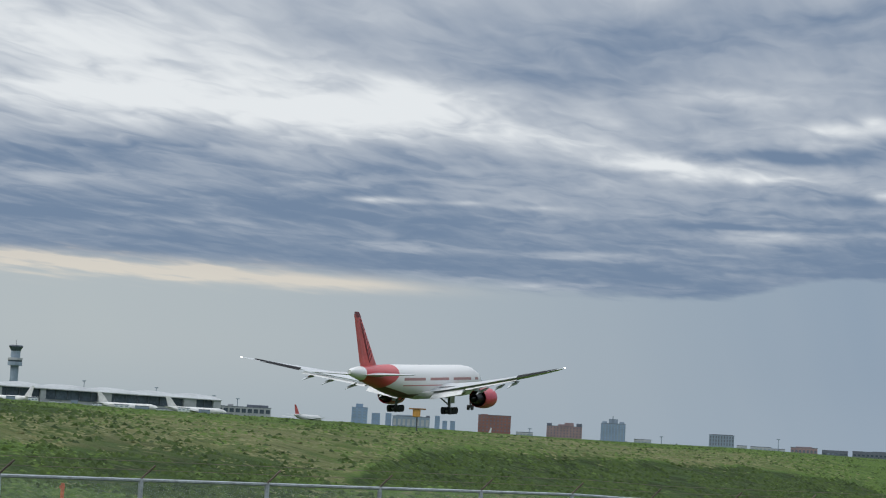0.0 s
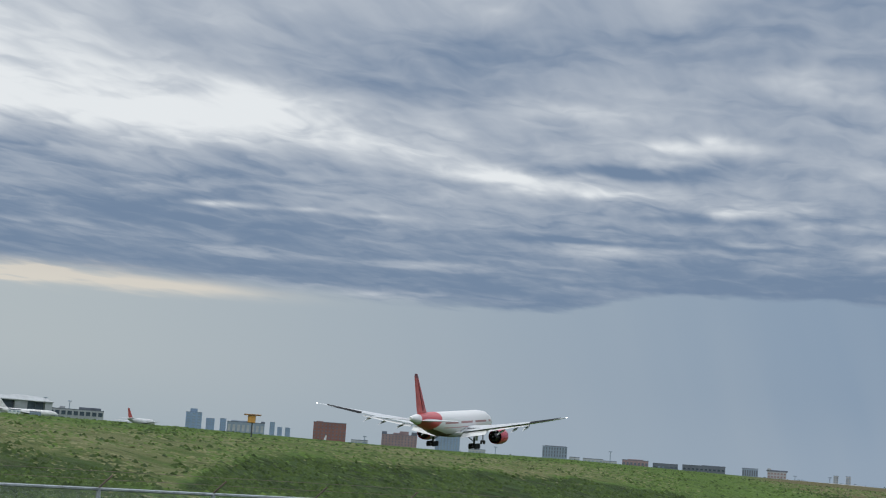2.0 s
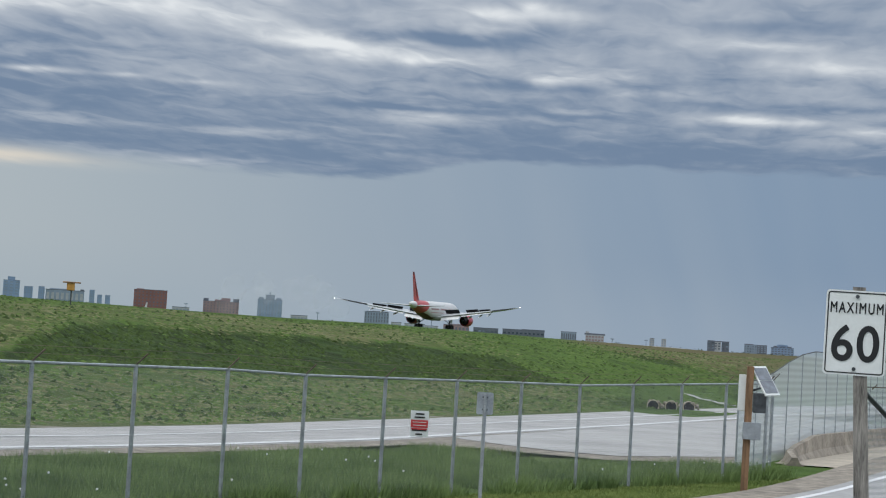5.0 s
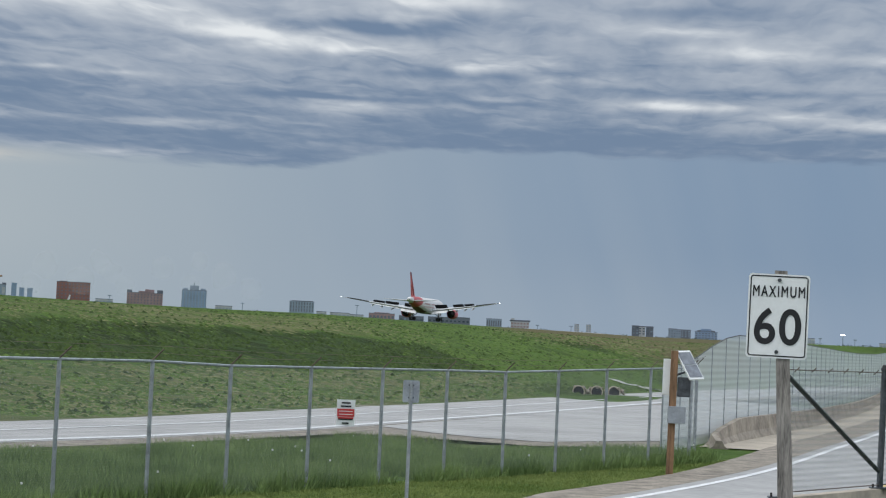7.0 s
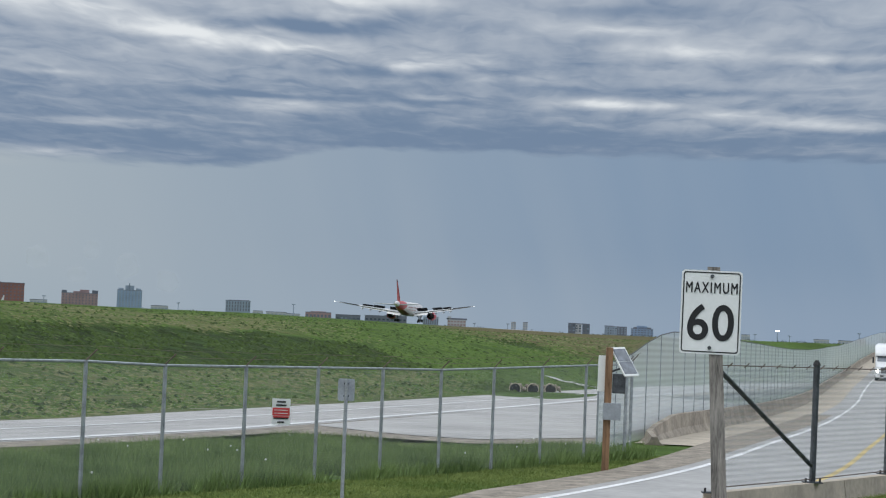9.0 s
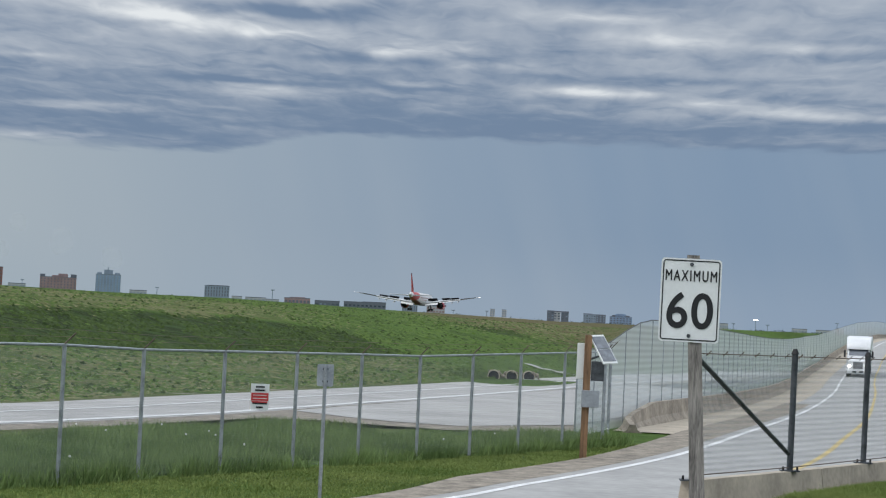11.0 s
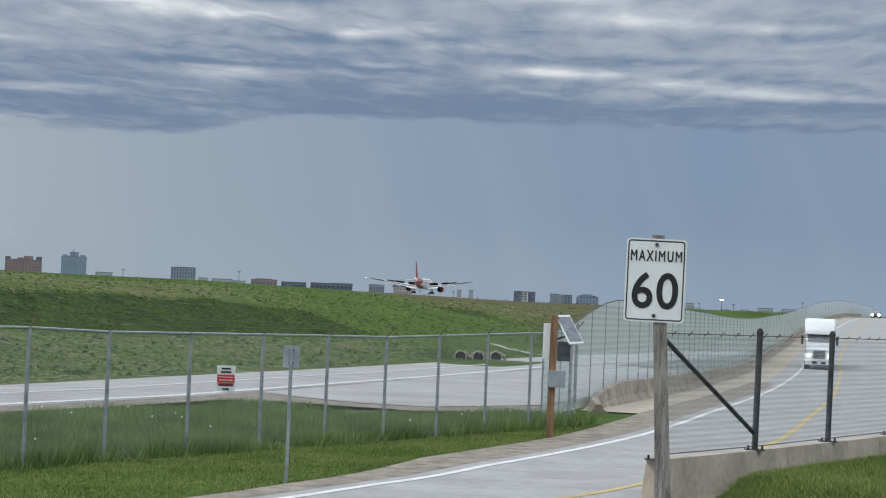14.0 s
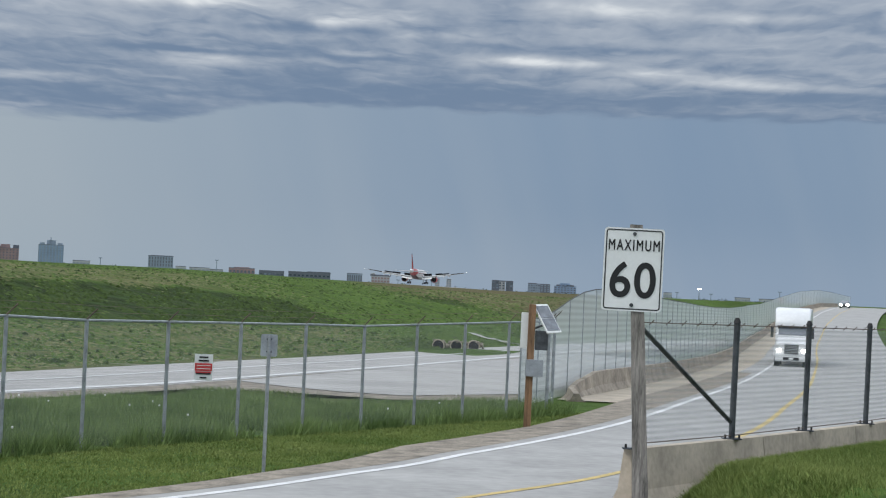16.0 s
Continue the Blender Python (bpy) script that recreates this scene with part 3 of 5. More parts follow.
def turf_edge(y):
    """How far left of the centre the verge grass begins."""
    return float(np.interp(y, [18, 25, 29, 36, 44, 60], [2.5, 3.3, 3.95, 4.9, 4.7, 4.85]))


def near_z(x, y):
    return road_z(to_road(x, y)[1])


road = ribbon("road", ROAD[20:585], lambda y: edge_line(y) + (1.25 if y > 60 else 0.55), -7.2, 0.03, M["asphalt"], near_z, "pale worn asphalt road dipping and climbing over a rise", "road", across=4)
ribbon("white_edge_line", ROAD[20:585], lambda y: edge_line(y) + 0.09, lambda y: edge_line(y) - 0.09, 0.037, M["white_line"], near_z, "", "", parent=road)
ribbon("yellow_centre_line", ROAD[20:585], 0.08, -0.08, 0.037, M["yellow_line"], near_z, "", "", parent=road)
ribbon("gravel_shoulder", ROAD[20:300], lambda y: turf_edge(y) + 0.15, lambda y: edge_line(y) + 0.42, 0.034, M["gravel"], near_z, "strip of brown gravel along the road", "shoulder", across=3)

SRV = np.array([(-34, 14), (-24, 31), (-17.4, 44.8), (-14.3, 51), (-11.2, 59.3), (-8, 71.3), (-3.3, 88.5), (2.6, 112), (5.2, 122), (16, 160), (30, 215)])
_k = np.linspace(0, len(SRV) - 1, 160)
SRV = np.column_stack([np.interp(_k, np.arange(len(SRV)), SRV[:, 0]), np.interp(_k, np.arange(len(SRV)), SRV[:, 1])])


service = ribbon("service_road", SRV, 3.3, -3.3, 0.020, M["service"], lambda x, y: 0.0, "pale grey airfield service road below the bank", "road", across=3)
ribbon("white_edge_line", SRV, -2.6, -3.0, 0.033, M["white_line"], lambda x, y: 0.0, "", "", parent=service)
ribbon("white_centre_line", SRV, 0.55, 0.33, 0.031, M["white_line"], lambda x, y: 0.0, "", "", parent=service)
ribbon("gravel_verge", SRV, -3.25, -4.7, 0.012, M["gravel"], lambda x, y: 0.0, "grey gravel verge of the service road", "verge", across=3)


def apron():
    def slab(name, pts, z, mat, label):
        bm = bmesh.new()
        bm.faces.new([bm.verts.new((x, y, z)) for x, y in pts])
        bmesh.ops.triangulate(bm, faces=bm.faces)
        tagged(part(name, bm, mat), label, "pavement", kind="structure")
    slab("gate_apron", [(-6.5, 63), (-4.6, 60.3), (-2.9, 58.6), (-1.0, 57.9), (2.6, 62), (10, 90), (14, 110), (9, 121), (1, 92)], 0.026, M["service"], "pale paved apron joining the service road")
    # loose stones spread along the ragged near edge of the apron
    rnd = random.Random(14)
    edge = [(-11.5, 51.4), (-9.0, 55.0), (-7.2, 57.6), (-5.4, 58.2), (-3.4, 57.3), (-1.2, 56.3), (1.2, 57.2), (3.2, 59.6)]
    near = [(x + rnd.uniform(-0.3, 0.3), y - rnd.uniform(0.1, 0.9)) for x, y in edge]
    slab("gravel_edge", near + [(3.4, 64), (-1, 61), (-4, 61.5), (-7, 64.5), (-9, 61), (-13, 53)], 0.009, M["gravel"], "loose grey gravel along the apron edge")


apron()


def runway():
    """A low slab along the landing line, seen edge-on over the brow."""
    bm, rings = bmesh.new(), []
    c, s = math.cos(radians(-6.104)), math.sin(radians(-6.104))
    for d in (180, 335, 490, 612, 764, 878, 1008, 1127, 1212, 1500, 1800):
        z = float(np.interp(d, [180, 335, 490, 612, 764, 878, 1008, 1127, 1212, 1800], [6.9, 7.4, 8.25, 9.0, 10.4, 11.2, 11.9, 12.75, 13.2, 15.0]))
        rings.append([(w * c - d * s, w * s + d * c, z - q) for w, q in ((-172, 0.1), (-118, 0.75), (-112, 4.5), (-178, 4))])
    loft(bm, rings)
    tagged(part("runway", bm, M["asphalt"]), "long grey asphalt runway on the plateau", "runway", kind="structure")


runway()

# ---- road barriers ----
PROFILE = [(-0.31, 0), (-0.31, 0.08), (-0.17, 0.33), (-0.09, 0.81), (0.09, 0.81), (0.17, 0.33), (0.31, 0.08), (0.31, 0)]


def barrier(line, z_of, height_of, mat, parent, seg):
    """Concrete barrier blocks laid end to end along a line; each block is a part."""
    line = np.asarray(line)
    run = np.concatenate([[0], np.cumsum(np.hypot(*np.diff(line, axis=0).T))])
    at = lambda s: np.array((np.interp(s, run, line[:, 0]), np.interp(s, run, line[:, 1])))
    n = max(1, int(run[-1] / seg))
    for k in range(n):
        s0, s1 = run[-1] * k / n + 0.012, run[-1] * (k + 1) / n - 0.012
        bm, rings = bmesh.new(), []
        for s in np.linspace(s0, s1, 4):
            p, t = at(s), at(min(s + 0.3, run[-1])) - at(max(s - 0.3, 0))
            t = t / np.hypot(*t)
            h = height_of(s)
            rings.append([(p[0] - t[1] * u, p[1] + t[0] * u, z_of(*p) - 0.05 + w * h) for u, w in PROFILE])
        loft(bm, rings)
        part("barrier_block", bm, mat, parent)


FAR_BAR = np.array([(road_x(y) - 7.0 + (0.6 if y < 62 else 0), y) for y in np.concatenate([np.arange(59.5, 130, 2.5), np.arange(130, 430, 8)])])
far_barrier = thing("concrete_barrier", "weathered tan concrete road barrier below the tall fence", "barrier")
barrier(FAR_BAR, near_z, lambda s: 0.35 + 0.65 * min(1.0, s / 8.5), M["concrete_dirty"], far_barrier, 6.0)
ribbon("concrete_strip", [tuple(p) for p in ROAD[222:520]], 6.9, 4.4, 0.02, M["concrete"], near_z, "cracked concrete strip between road and barrier", "pavement", across=3)

NEAR_BAR = np.array([(2.8, 27.3), (4.75, 30.5), (6.5, 33.5), (8.25, 36.6), (10.0, 40.0), (11.8, 44), (13.6, 49)])
near_barrier = thing("concrete_barrier", "pale concrete road barrier with a stained blunt end", "barrier")
barrier(NEAR_BAR, lambda x, y: 0.0, lambda s: 1.2, M["concrete"], near_barrier, 4.2)


# ---- fences ----
def sheet(name, a, b, za0, za1, zb0, zb1, mat, parent):
    me = bpy.data.meshes.new(name)
    me.from_pydata([(*a, za0), (*b, zb0), (*b, zb1), (*a, za1)], [], [(0, 1, 2, 3)])
    me.materials.append(mat)
    ob = new(name, me)
    ob.parent = parent
    return ob


def near_fence():
    f = thing("chain_link_fence", "galvanised chain-link fence with angled barbed-wire arms", "fence")
    pts = [(-6.22 + 1.148 * k, 34.05 + 2.153 * k) for k in [0.925 * n + 0.05 for n in range(-7, 0)] + list(range(9))] + [(2.95 + 0.3, 51.3 + 2.4)]
    tops = [2.36 if k < 0 else 2.31 if k < 4 else 2.30 + 0.055 * (k - 4) for k in range(-7, 10)]
    for k, ((x, y), zt) in enumerate(zip(pts, tops)):
        post = rod_part("post", (x, y, -0.15), (x, y, zt), 0.036 if k < 15 else 0.045, M["steel"], f)
        rod_part("barb_arm", (x, y, zt), (x + 0.17, y + 0.07, zt + 0.19), 0.014, M["rust"], f, 6)
    for (p, zp), (q, zq) in zip(zip(pts, tops), zip(pts[1:], tops[1:])):
        rod_part("top_rail", (*p, zp - 0.02), (*q, zq - 0.02), 0.024, M["steel"], f, 6)
        sheet("wire_mesh", p, q, 0.03, zp - 0.02, 0.03, zq - 0.02, M["link"], f)
    for a in (0.12, 0.24):
        for (p, zp), (q, zq) in zip(zip(pts, tops), zip(pts[1:], tops[1:])):
            rod_part("barbed_wire", (p[0] + a, p[1] + a * 0.4, zp + a), (q[0] + a, q[1] + a * 0.4, zq + a), 0.004, M["rust"], f, 3)
    return pts


FENCE = near_fence()


def tall_fence():
    f = thing("tall_mesh_fence", "tall pale dense-mesh fence following the road over the rise", "fence")
    ys = np.concatenate([np.arange(54.5, 120, 3.0), np.arange(120, 200, 4.0), np.arange(200, 460, 7.0)])
    h = lambda y: float(np.interp(y, [54, 59, 63, 68, 80, 108, 143, 200, 259, 335, 405, 470], [2.5, 2.55, 3.1, 3.65, 3.8, 3.92, 3.97, 4.0, 3.8, 3.6, 3.2, 2.6]))
    pts = [(road_x(y) - 7.35 + max(0, (60 - y)) * 0.02, y) for y in ys]
    zs = [near_z(*p) for p in pts]
    for k, (p, z) in enumerate(zip(pts, zs)):
        rod_part("post", (*p, z - 0.1), (*p, z + h(p[1]) - (0.0 if p[1] > 66 else 0.02)), 0.03, M["steel"], f, 6)
    for (p, zp), (q, zq) in zip(zip(pts, zs), zip(pts[1:], zs[1:])):
        sheet("wire_mesh", p, q, zp, zp + h(p[1]), zq, zq + h(q[1]), M["link_dense"], f)
        rod_part("top_wire", (*p, zp + h(p[1])), (*q, zq + h(q[1])), 0.02, M["dark_steel"], f, 5)


tall_fence()


def barrier_fence():
    f = thing("barrier_fence", "chain-link fence with dark posts bolted onto the concrete barrier", "fence")
    pts = [(2.95, 27.6), (4.72, 30.4), (6.45, 33.45), (8.2, 36.55), (9.95, 40.0), (11.7, 43.9), (13.5, 48.9)]
    zb = 0.92
    for k, (x, y) in enumerate(pts):
        if k:
            rod_part("post", (x, y, zb), (x + 0.02, y, zb + 1.84), 0.05, M["dark_steel"], f, 10)
            rod_part("post_cap", (x + 0.02, y, zb + 1.84), (x + 0.02, y, zb + 1.92), 0.065, M["black"], f, 8, 0.03)
        else:
            rod_part("post", (x - 0.08, y - 0.3, zb), (x - 0.08, y - 0.3, zb + 1.86), 0.04, M["steel"], f, 10)
        c = (x, y) if k else (x - 0.1, y - 0.3)
        pl = box_part("base_plate", (c[0], c[1], zb + 0.01), (0.30, 0.22, 0.02), M["dark_steel"], f)
        for dx in (-0.11, 0.11):
            rod_part("bolt", (c[0] + dx, c[1] - 0.06, zb + 0.02), (c[0] + dx, c[1] - 0.06, zb + 0.075), 0.018, M["black"], f, 6)
    for p, q in zip(pts, pts[1:]):
        sheet("wire_mesh", p, q, zb + 0.05, zb + 1.78, zb + 0.05, zb + 1.78, M["link_near"], f)
        for z, r in ((1.80, 0.008), (0.06, 0.008)):
            rod_part("tension_wire", (*p, zb + z), (*q, zb + z), r, M["rust"], f, 4)
        for i in range(6):
            w = (i + 0.5) / 6
            x, y = p[0] + (q[0] - p[0]) * w, p[1] + (q[1] - p[1]) * w
            rod_part("barb", (x - 0.03, y, zb + 1.77), (x + 0.04, y, zb + 1.84), 0.008, M["rust"], f, 4)
    rod_part("brace", (2.95, 27.5, zb + 1.70), (4.68, 30.35, zb + 0.28), 0.035, M["dark_steel"], f, 10)


barrier_fence()


# ---- signs and posts by the road ----
def rounded(bm, w, h, r, y0, y1, n=6, hole=None):
    """A rounded plate in the xz plane, centred, from y0 to y1; hole: width of a rim that is left."""
    def ring(ww, hh, rr):
        out = []
        for cx, cz, a0 in ((ww / 2 - rr, hh / 2 - rr, 0), (-ww / 2 + rr, hh / 2 - rr, 90), (-ww / 2 + rr, -hh / 2 + rr, 180), (ww / 2 - rr, -hh / 2 + rr, 270)):
            out += [(cx + rr * math.cos(radians(a0 + 90 * i / n)), cz + rr * math.sin(radians(a0 + 90 * i / n))) for i in range(n + 1)]
        return out
    o = ring(w, h, r)
    if hole is None:
        loft(bm, [[(x, y, z) for x, z in o] for y in (y0, y1)])
        return
    i = ring(w - 2 * hole, h - 2 * hole, max(r - hole, 0.005))
    rows = loft(bm, [[(x, y1, z) for x, z in o], [(x, y0, z) for x, z in o], [(x, y0, z) for x, z in i], [(x, y1, z) for x, z in i]], cap=False)
    for k in range(len(o)):
        bm.faces.new((rows[3][k], rows[3][(k + 1) % len(o)], rows[0][(k + 1) % len(o)], rows[0][k]))


def text_part(name, body, cx, cz, w, h, y, mat, parent, bold=0.0, spacing=1.0):
    cu = bpy.data.curves.new(name, "FONT")
    cu.body, cu.align_x, cu.align_y, cu.extrude, cu.offset, cu.space_character = body, "CENTER", "CENTER", 0.004, 0.0, spacing
    tmp = new("tmp", cu)
    bpy.context.view_layer.update()
    me = bpy.data.meshes.new_from_object(tmp.evaluated_get(bpy.context.evaluated_depsgraph_get()))
    bpy.data.objects.remove(tmp)
    co = np.array([v.co for v in me.vertices])
    lo, hi = co.min(0), co.max(0)
    for v in me.vertices:
        v.co = ((v.co.x - (lo[0] + hi[0]) / 2) * w / (hi[0] - lo[0]) + cx, y - v.co.z, (v.co.y - (lo[1] + hi[1]) / 2) * h / (hi[1] - lo[1]) + cz)
    if bold:
        # thicken the strokes with close-set copies of the letter
        vs, fs = [v.co.copy() for v in me.vertices], [tuple(f.vertices) for f in me.polygons]
        av, af = [], []
        for k in range(9):
            a = k * math.pi / 4
            d = Vector((bold * math.cos(a), -0.0006 * k, bold * math.sin(a))) if k < 8 else Vector((0, -0.0055, 0))
            af += [tuple(i + len(av) for i in f) for f in fs]
            av += [v + d for v in vs]
        me = bpy.data.meshes.new(name)
        me.from_pydata(av, [], af)
    me.materials.clear()
    me.materials.append(mat)
    ob = new(name, me)
    ob.parent = parent
    return ob


def speed_sign():
    s = thing("speed_limit_sign", "white MAXIMUM 60 speed sign on a weathered grey timber post", "road sign", pose(2.69, 27.1, 0, 0, 0, -3))
    bm = bmesh.new()
    loft(bm, [[(0.285 + (x * 0.115), 0.10 + 0.115 * yy, -0.1) for x, yy in ((-1, -1), (1, -1), (1, 1), (-1, 1))],
              [(0.20 + (x * 0.10), 0.10 + 0.10 * yy, 1.3) for x, yy in ((-1, -1), (1, -1), (1, 1), (-1, 1))],
              [(0.02 + (x * 0.085), 0.10 + 0.085 * yy, 4.10) for x, yy in ((-1, -1), (1, -1), (1, 1), (-1, 1))]])
    part("post", bm, M["grey_wood"], s)
    bm = bmesh.new()
    rounded(bm, 0.845, 1.175, 0.05, -0.012, 0.012)
    plate = part("sign_plate", bm, M["sign_white"], s)
    plate.location = (0, 0, 3.46)
    bm = bmesh.new()
    rounded(bm, 0.80, 1.13, 0.045, -0.016, -0.012, hole=0.017)
    part("border", bm, M["sign_black"], plate)
    text_part("lettering", "MAXIMUM", 0.0, 0.345, 0.715, 0.150, -0.013, M["sign_black"], plate, 0.0025, 1.25)
    text_part("lettering", "6", -0.175, -0.145, 0.275, 0.49, -0.013, M["sign_black"], plate, 0.010)
    text_part("lettering", "0", 0.175, -0.145, 0.285, 0.49, -0.013, M["sign_black"], plate, 0.010)
    for z in (0.505, -0.50):
        rod_part("bolt", (0, -0.03, z), (0, -0.012, z), 0.028, M["dark_steel"], plate, 8)
    s.rotation_euler[1] = radians(0.6)


speed_sign()


def warning_sign():
    s = thing("warning_sign", "white notice with a red band wired to the chain-link fence", "sign", pose(-4.46, 36.87, 1.44, 0, 0, 8))
    box_part("panel", (0, 0, 0), (0.35, 0.012, 0.50), M["sign_white"], s)
    box_part("red_band", (0, -0.009, 0.0), (0.33, 0.006, 0.15), M["sign_red"], s)
    for z, w, k in ((0.19, 0.17, "sign_black"), (0.125, 0.20, "sign_black"), (-0.10, 0.30, "sign_red"), (-0.125, 0.28, "sign_black"), (-0.20, 0.13, "sign_black"), (0.03, 0.26, "sign_white"), (-0.03, 0.26, "sign_white")):
        box_part("text_bar", (0, -0.014, z), (w, 0.005, 0.012 if k == "sign_white" else 0.030), M[k], s)


warning_sign()


def blank_sign():
    s = thing("road_sign", "bare metal back of a road sign on a steel post", "road sign", pose(-2.72, 31.2, 0, 0, 0, 6))
    rod_part("post", (0, 0, -0.1), (0, 0, 2.22), 0.03, M["steel"], s)
    bm = bmesh.new()
    rounded(bm, 0.27, 0.36, 0.03, 0.03, 0.036)
    p = part("sign_plate", bm, M["sign_back"], s)
    p.location = (0, 0, 2.06)
    for z in (0.1, -0.1):
        box_part("bracket", (0, 0.024, z), (0.09, 0.02, 0.03), M["dark_steel"], p)


blank_sign()


def solar_post():
    s = thing("solar_post", "brown timber post with solar panel and grey control boxes", "post", pose(2.2, 45.6, 0, 0, 0.4, 0))
    box_part("post", (0, 0, 1.4), (0.165, 0.165, 3.05), M["wood"], s, 0.012)
    run, side = Vector((0.40, -0.50, -0.75)).normalized(), Vector((0.90, 0.35, -0.20))
    up = side.cross(run).normalized() * -1
    tilt = Matrix.Translation((0.36, 0.02, 2.60)) @ Matrix((run, up.cross(run), up)).transposed().to_4x4()
    panel = box_part("solar_panel", (0, 0, 0), (0.86, 0.42, 0.04), M["sign_white"], s, 0.006, m=tilt)
    for u in (-0.19, 0.19):
        box_part("solar_cell", (u, 0, -0.026), (0.36, 0.36, 0.012), M["solar"], panel, m=tilt)
        box_part("solar_cell", (u, 0, 0.026), (0.36, 0.36, 0.012), M["solar"], panel, m=tilt)
    rod_part("panel_arm", (0.05, 0, 2.35), (0.42, 0.03, 2.50), 0.025, M["dark_steel"], s)
    box_part("control_box", (0.25, 0.02, 2.08), (0.30, 0.24, 0.46), M["dark_steel"], s, 0.015)
    box_part("white_cabinet", (-0.16, 0.15, 2.30), (0.17, 0.2, 0.85), M["sign_white"], s, 0.015)
    box_part("junction_box", (0.10, -0.12, 1.42), (0.42, 0.12, 0.40), M["sign_back"], s, 0.01)


solar_post()


def culverts():
    rnd = random.Random(4)
    for k in range(3):
        x, y = 0.0 + 1.12 * k, 119 + 1.5 * k
        z = land(x, y) + 0.16
        c = thing("culvert_pipe", "open concrete culvert pipe end set in stones", "pipe", pose(x, y, z), "culvert pipes")
        bm = bmesh.new()
        rings = []
        for r, yy in ((0.33, 3), (0.39, -0.3), (0.39, -0.42), (0.33, -0.42), (0.31, 2.9)):
            rings.append([(r * math.cos(2 * math.pi * i / 20), yy, r * math.sin(2 * math.pi * i / 20)) for i in range(20)])
        loft(bm, rings, cap=False)
        smooth(part("pipe", bm, M["concrete"], c))
        # a black disc near the mouth paints in the shade of the hollow bore
        bm = bmesh.new()
        rod(bm, (0, -0.36, 0), (0, -0.3, 0), 0.325, n=20)
        part("dark_plug", bm, M["black"], c)
        for _ in range(9):
            a = rnd.uniform(0, 6.28)
            bm = bmesh.new()
            bmesh.ops.create_icosphere(bm, subdivisions=1, radius=rnd.uniform(0.07, 0.17), matrix=pose(0.62 * math.cos(a), rnd.uniform(-0.5, 0.2), abs(0.5 * math.sin(a)) - 0.2, rnd.uniform(0, 90)))
            part("stone", bm, M["gravel"], c)


culverts()

hill_path = [(d * math.sin(radians(a)), d * math.cos(radians(a))) for a, d in zip(np.linspace(0.95, 3.2, 24), np.linspace(150, 138, 24))]
ribbon("bank_path", hill_path, 0.45, -0.45, 0.05, M["service"], land, "narrow pale path slanting down the grass bank", "path", across=2)


def marker():
    x, y = 128.5 * math.sin(radians(-17.36)), 128.5 * math.cos(radians(-17.36))
    s = thing("airfield_marker", "orange airfield marker box on a thin post in the grass", "marker", pose(x, y, land(x, y), 0, 0, 17))
    rod_part("post", (0, 0, -0.2), (0, 0, 1.0), 0.045, M["dark_steel"], s)
    box_part("box", (-0.05, 0, 1.22), (0.52, 0.4, 0.50), material("orange_paint", (0.70, 0.36, 0.08), 0.6, vary=0.2, scale=1.0), s, 0.06)
    box_part("roof_plate", (0, 0, 1.50), (1.15, 0.5, 0.09), material("faded_orange_plate", (0.34, 0.19, 0.08), 0.7, vary=0.3), s, 0.02)


def stake():
    x, y = 66 * math.sin(radians(-27.6)), 66 * math.cos(radians(-27.6))
    s = thing("survey_stake", "short orange stake set in the rough grass", "stake", pose(x, y, land(x, y)))
    bright = material("orange_red_paint", (0.62, 0.16, 0.06), 0.6, vary=0.2)
    box_part("stake", (0, 0, 0.3), (0.12, 0.05, 0.9), bright, s, 0.01)
    box_part("tape", (0, -0.03, 0.62), (0.20, 0.02, 0.10), bright, s)


stake()
marker()

# ---- distant buildings ----
# distance haze is mixed into these wall colours, turning them paler and bluer
M.update(
    brick=material("red_brick_wall", (0.27, 0.135, 0.12), 0.9, vary=0.12, scale=0.06),
    pinkish=material("pink_render", (0.33, 0.235, 0.235), 0.9, vary=0.15, scale=0.06),
    haze_grey=material("hazed_concrete_wall", (0.28, 0.345, 0.42), 0.9, vary=0.12, scale=0.05),
    haze_blue=material("hazed_glass_wall", (0.25, 0.35, 0.50), 0.4, vary=0.12, scale=0.05),
    dark_wall=material("dark_cladding", (0.15, 0.17, 0.205), 0.8, vary=0.15, scale=0.05),
    pale_wall=material("pale_cladding", (0.42, 0.44, 0.45), 0.8, vary=0.12, scale=0.05),
    glazing=material("dark_glazing", (0.075, 0.10, 0.125), 0.25, vary=0.25, scale=0.08),
    glazing_pale=material("pale_glazing", (0.15, 0.20, 0.25), 0.3, vary=0.25, scale=0.2, random_tint=0.5),
    roof_metal=material("ribbed_metal_roof", (0.40, 0.42, 0.42), 0.6, vary=0.12, scale=0.06),
)


def at_polar(a, d):
    return d * math.sin(radians(a)), d * math.cos(radians(a))


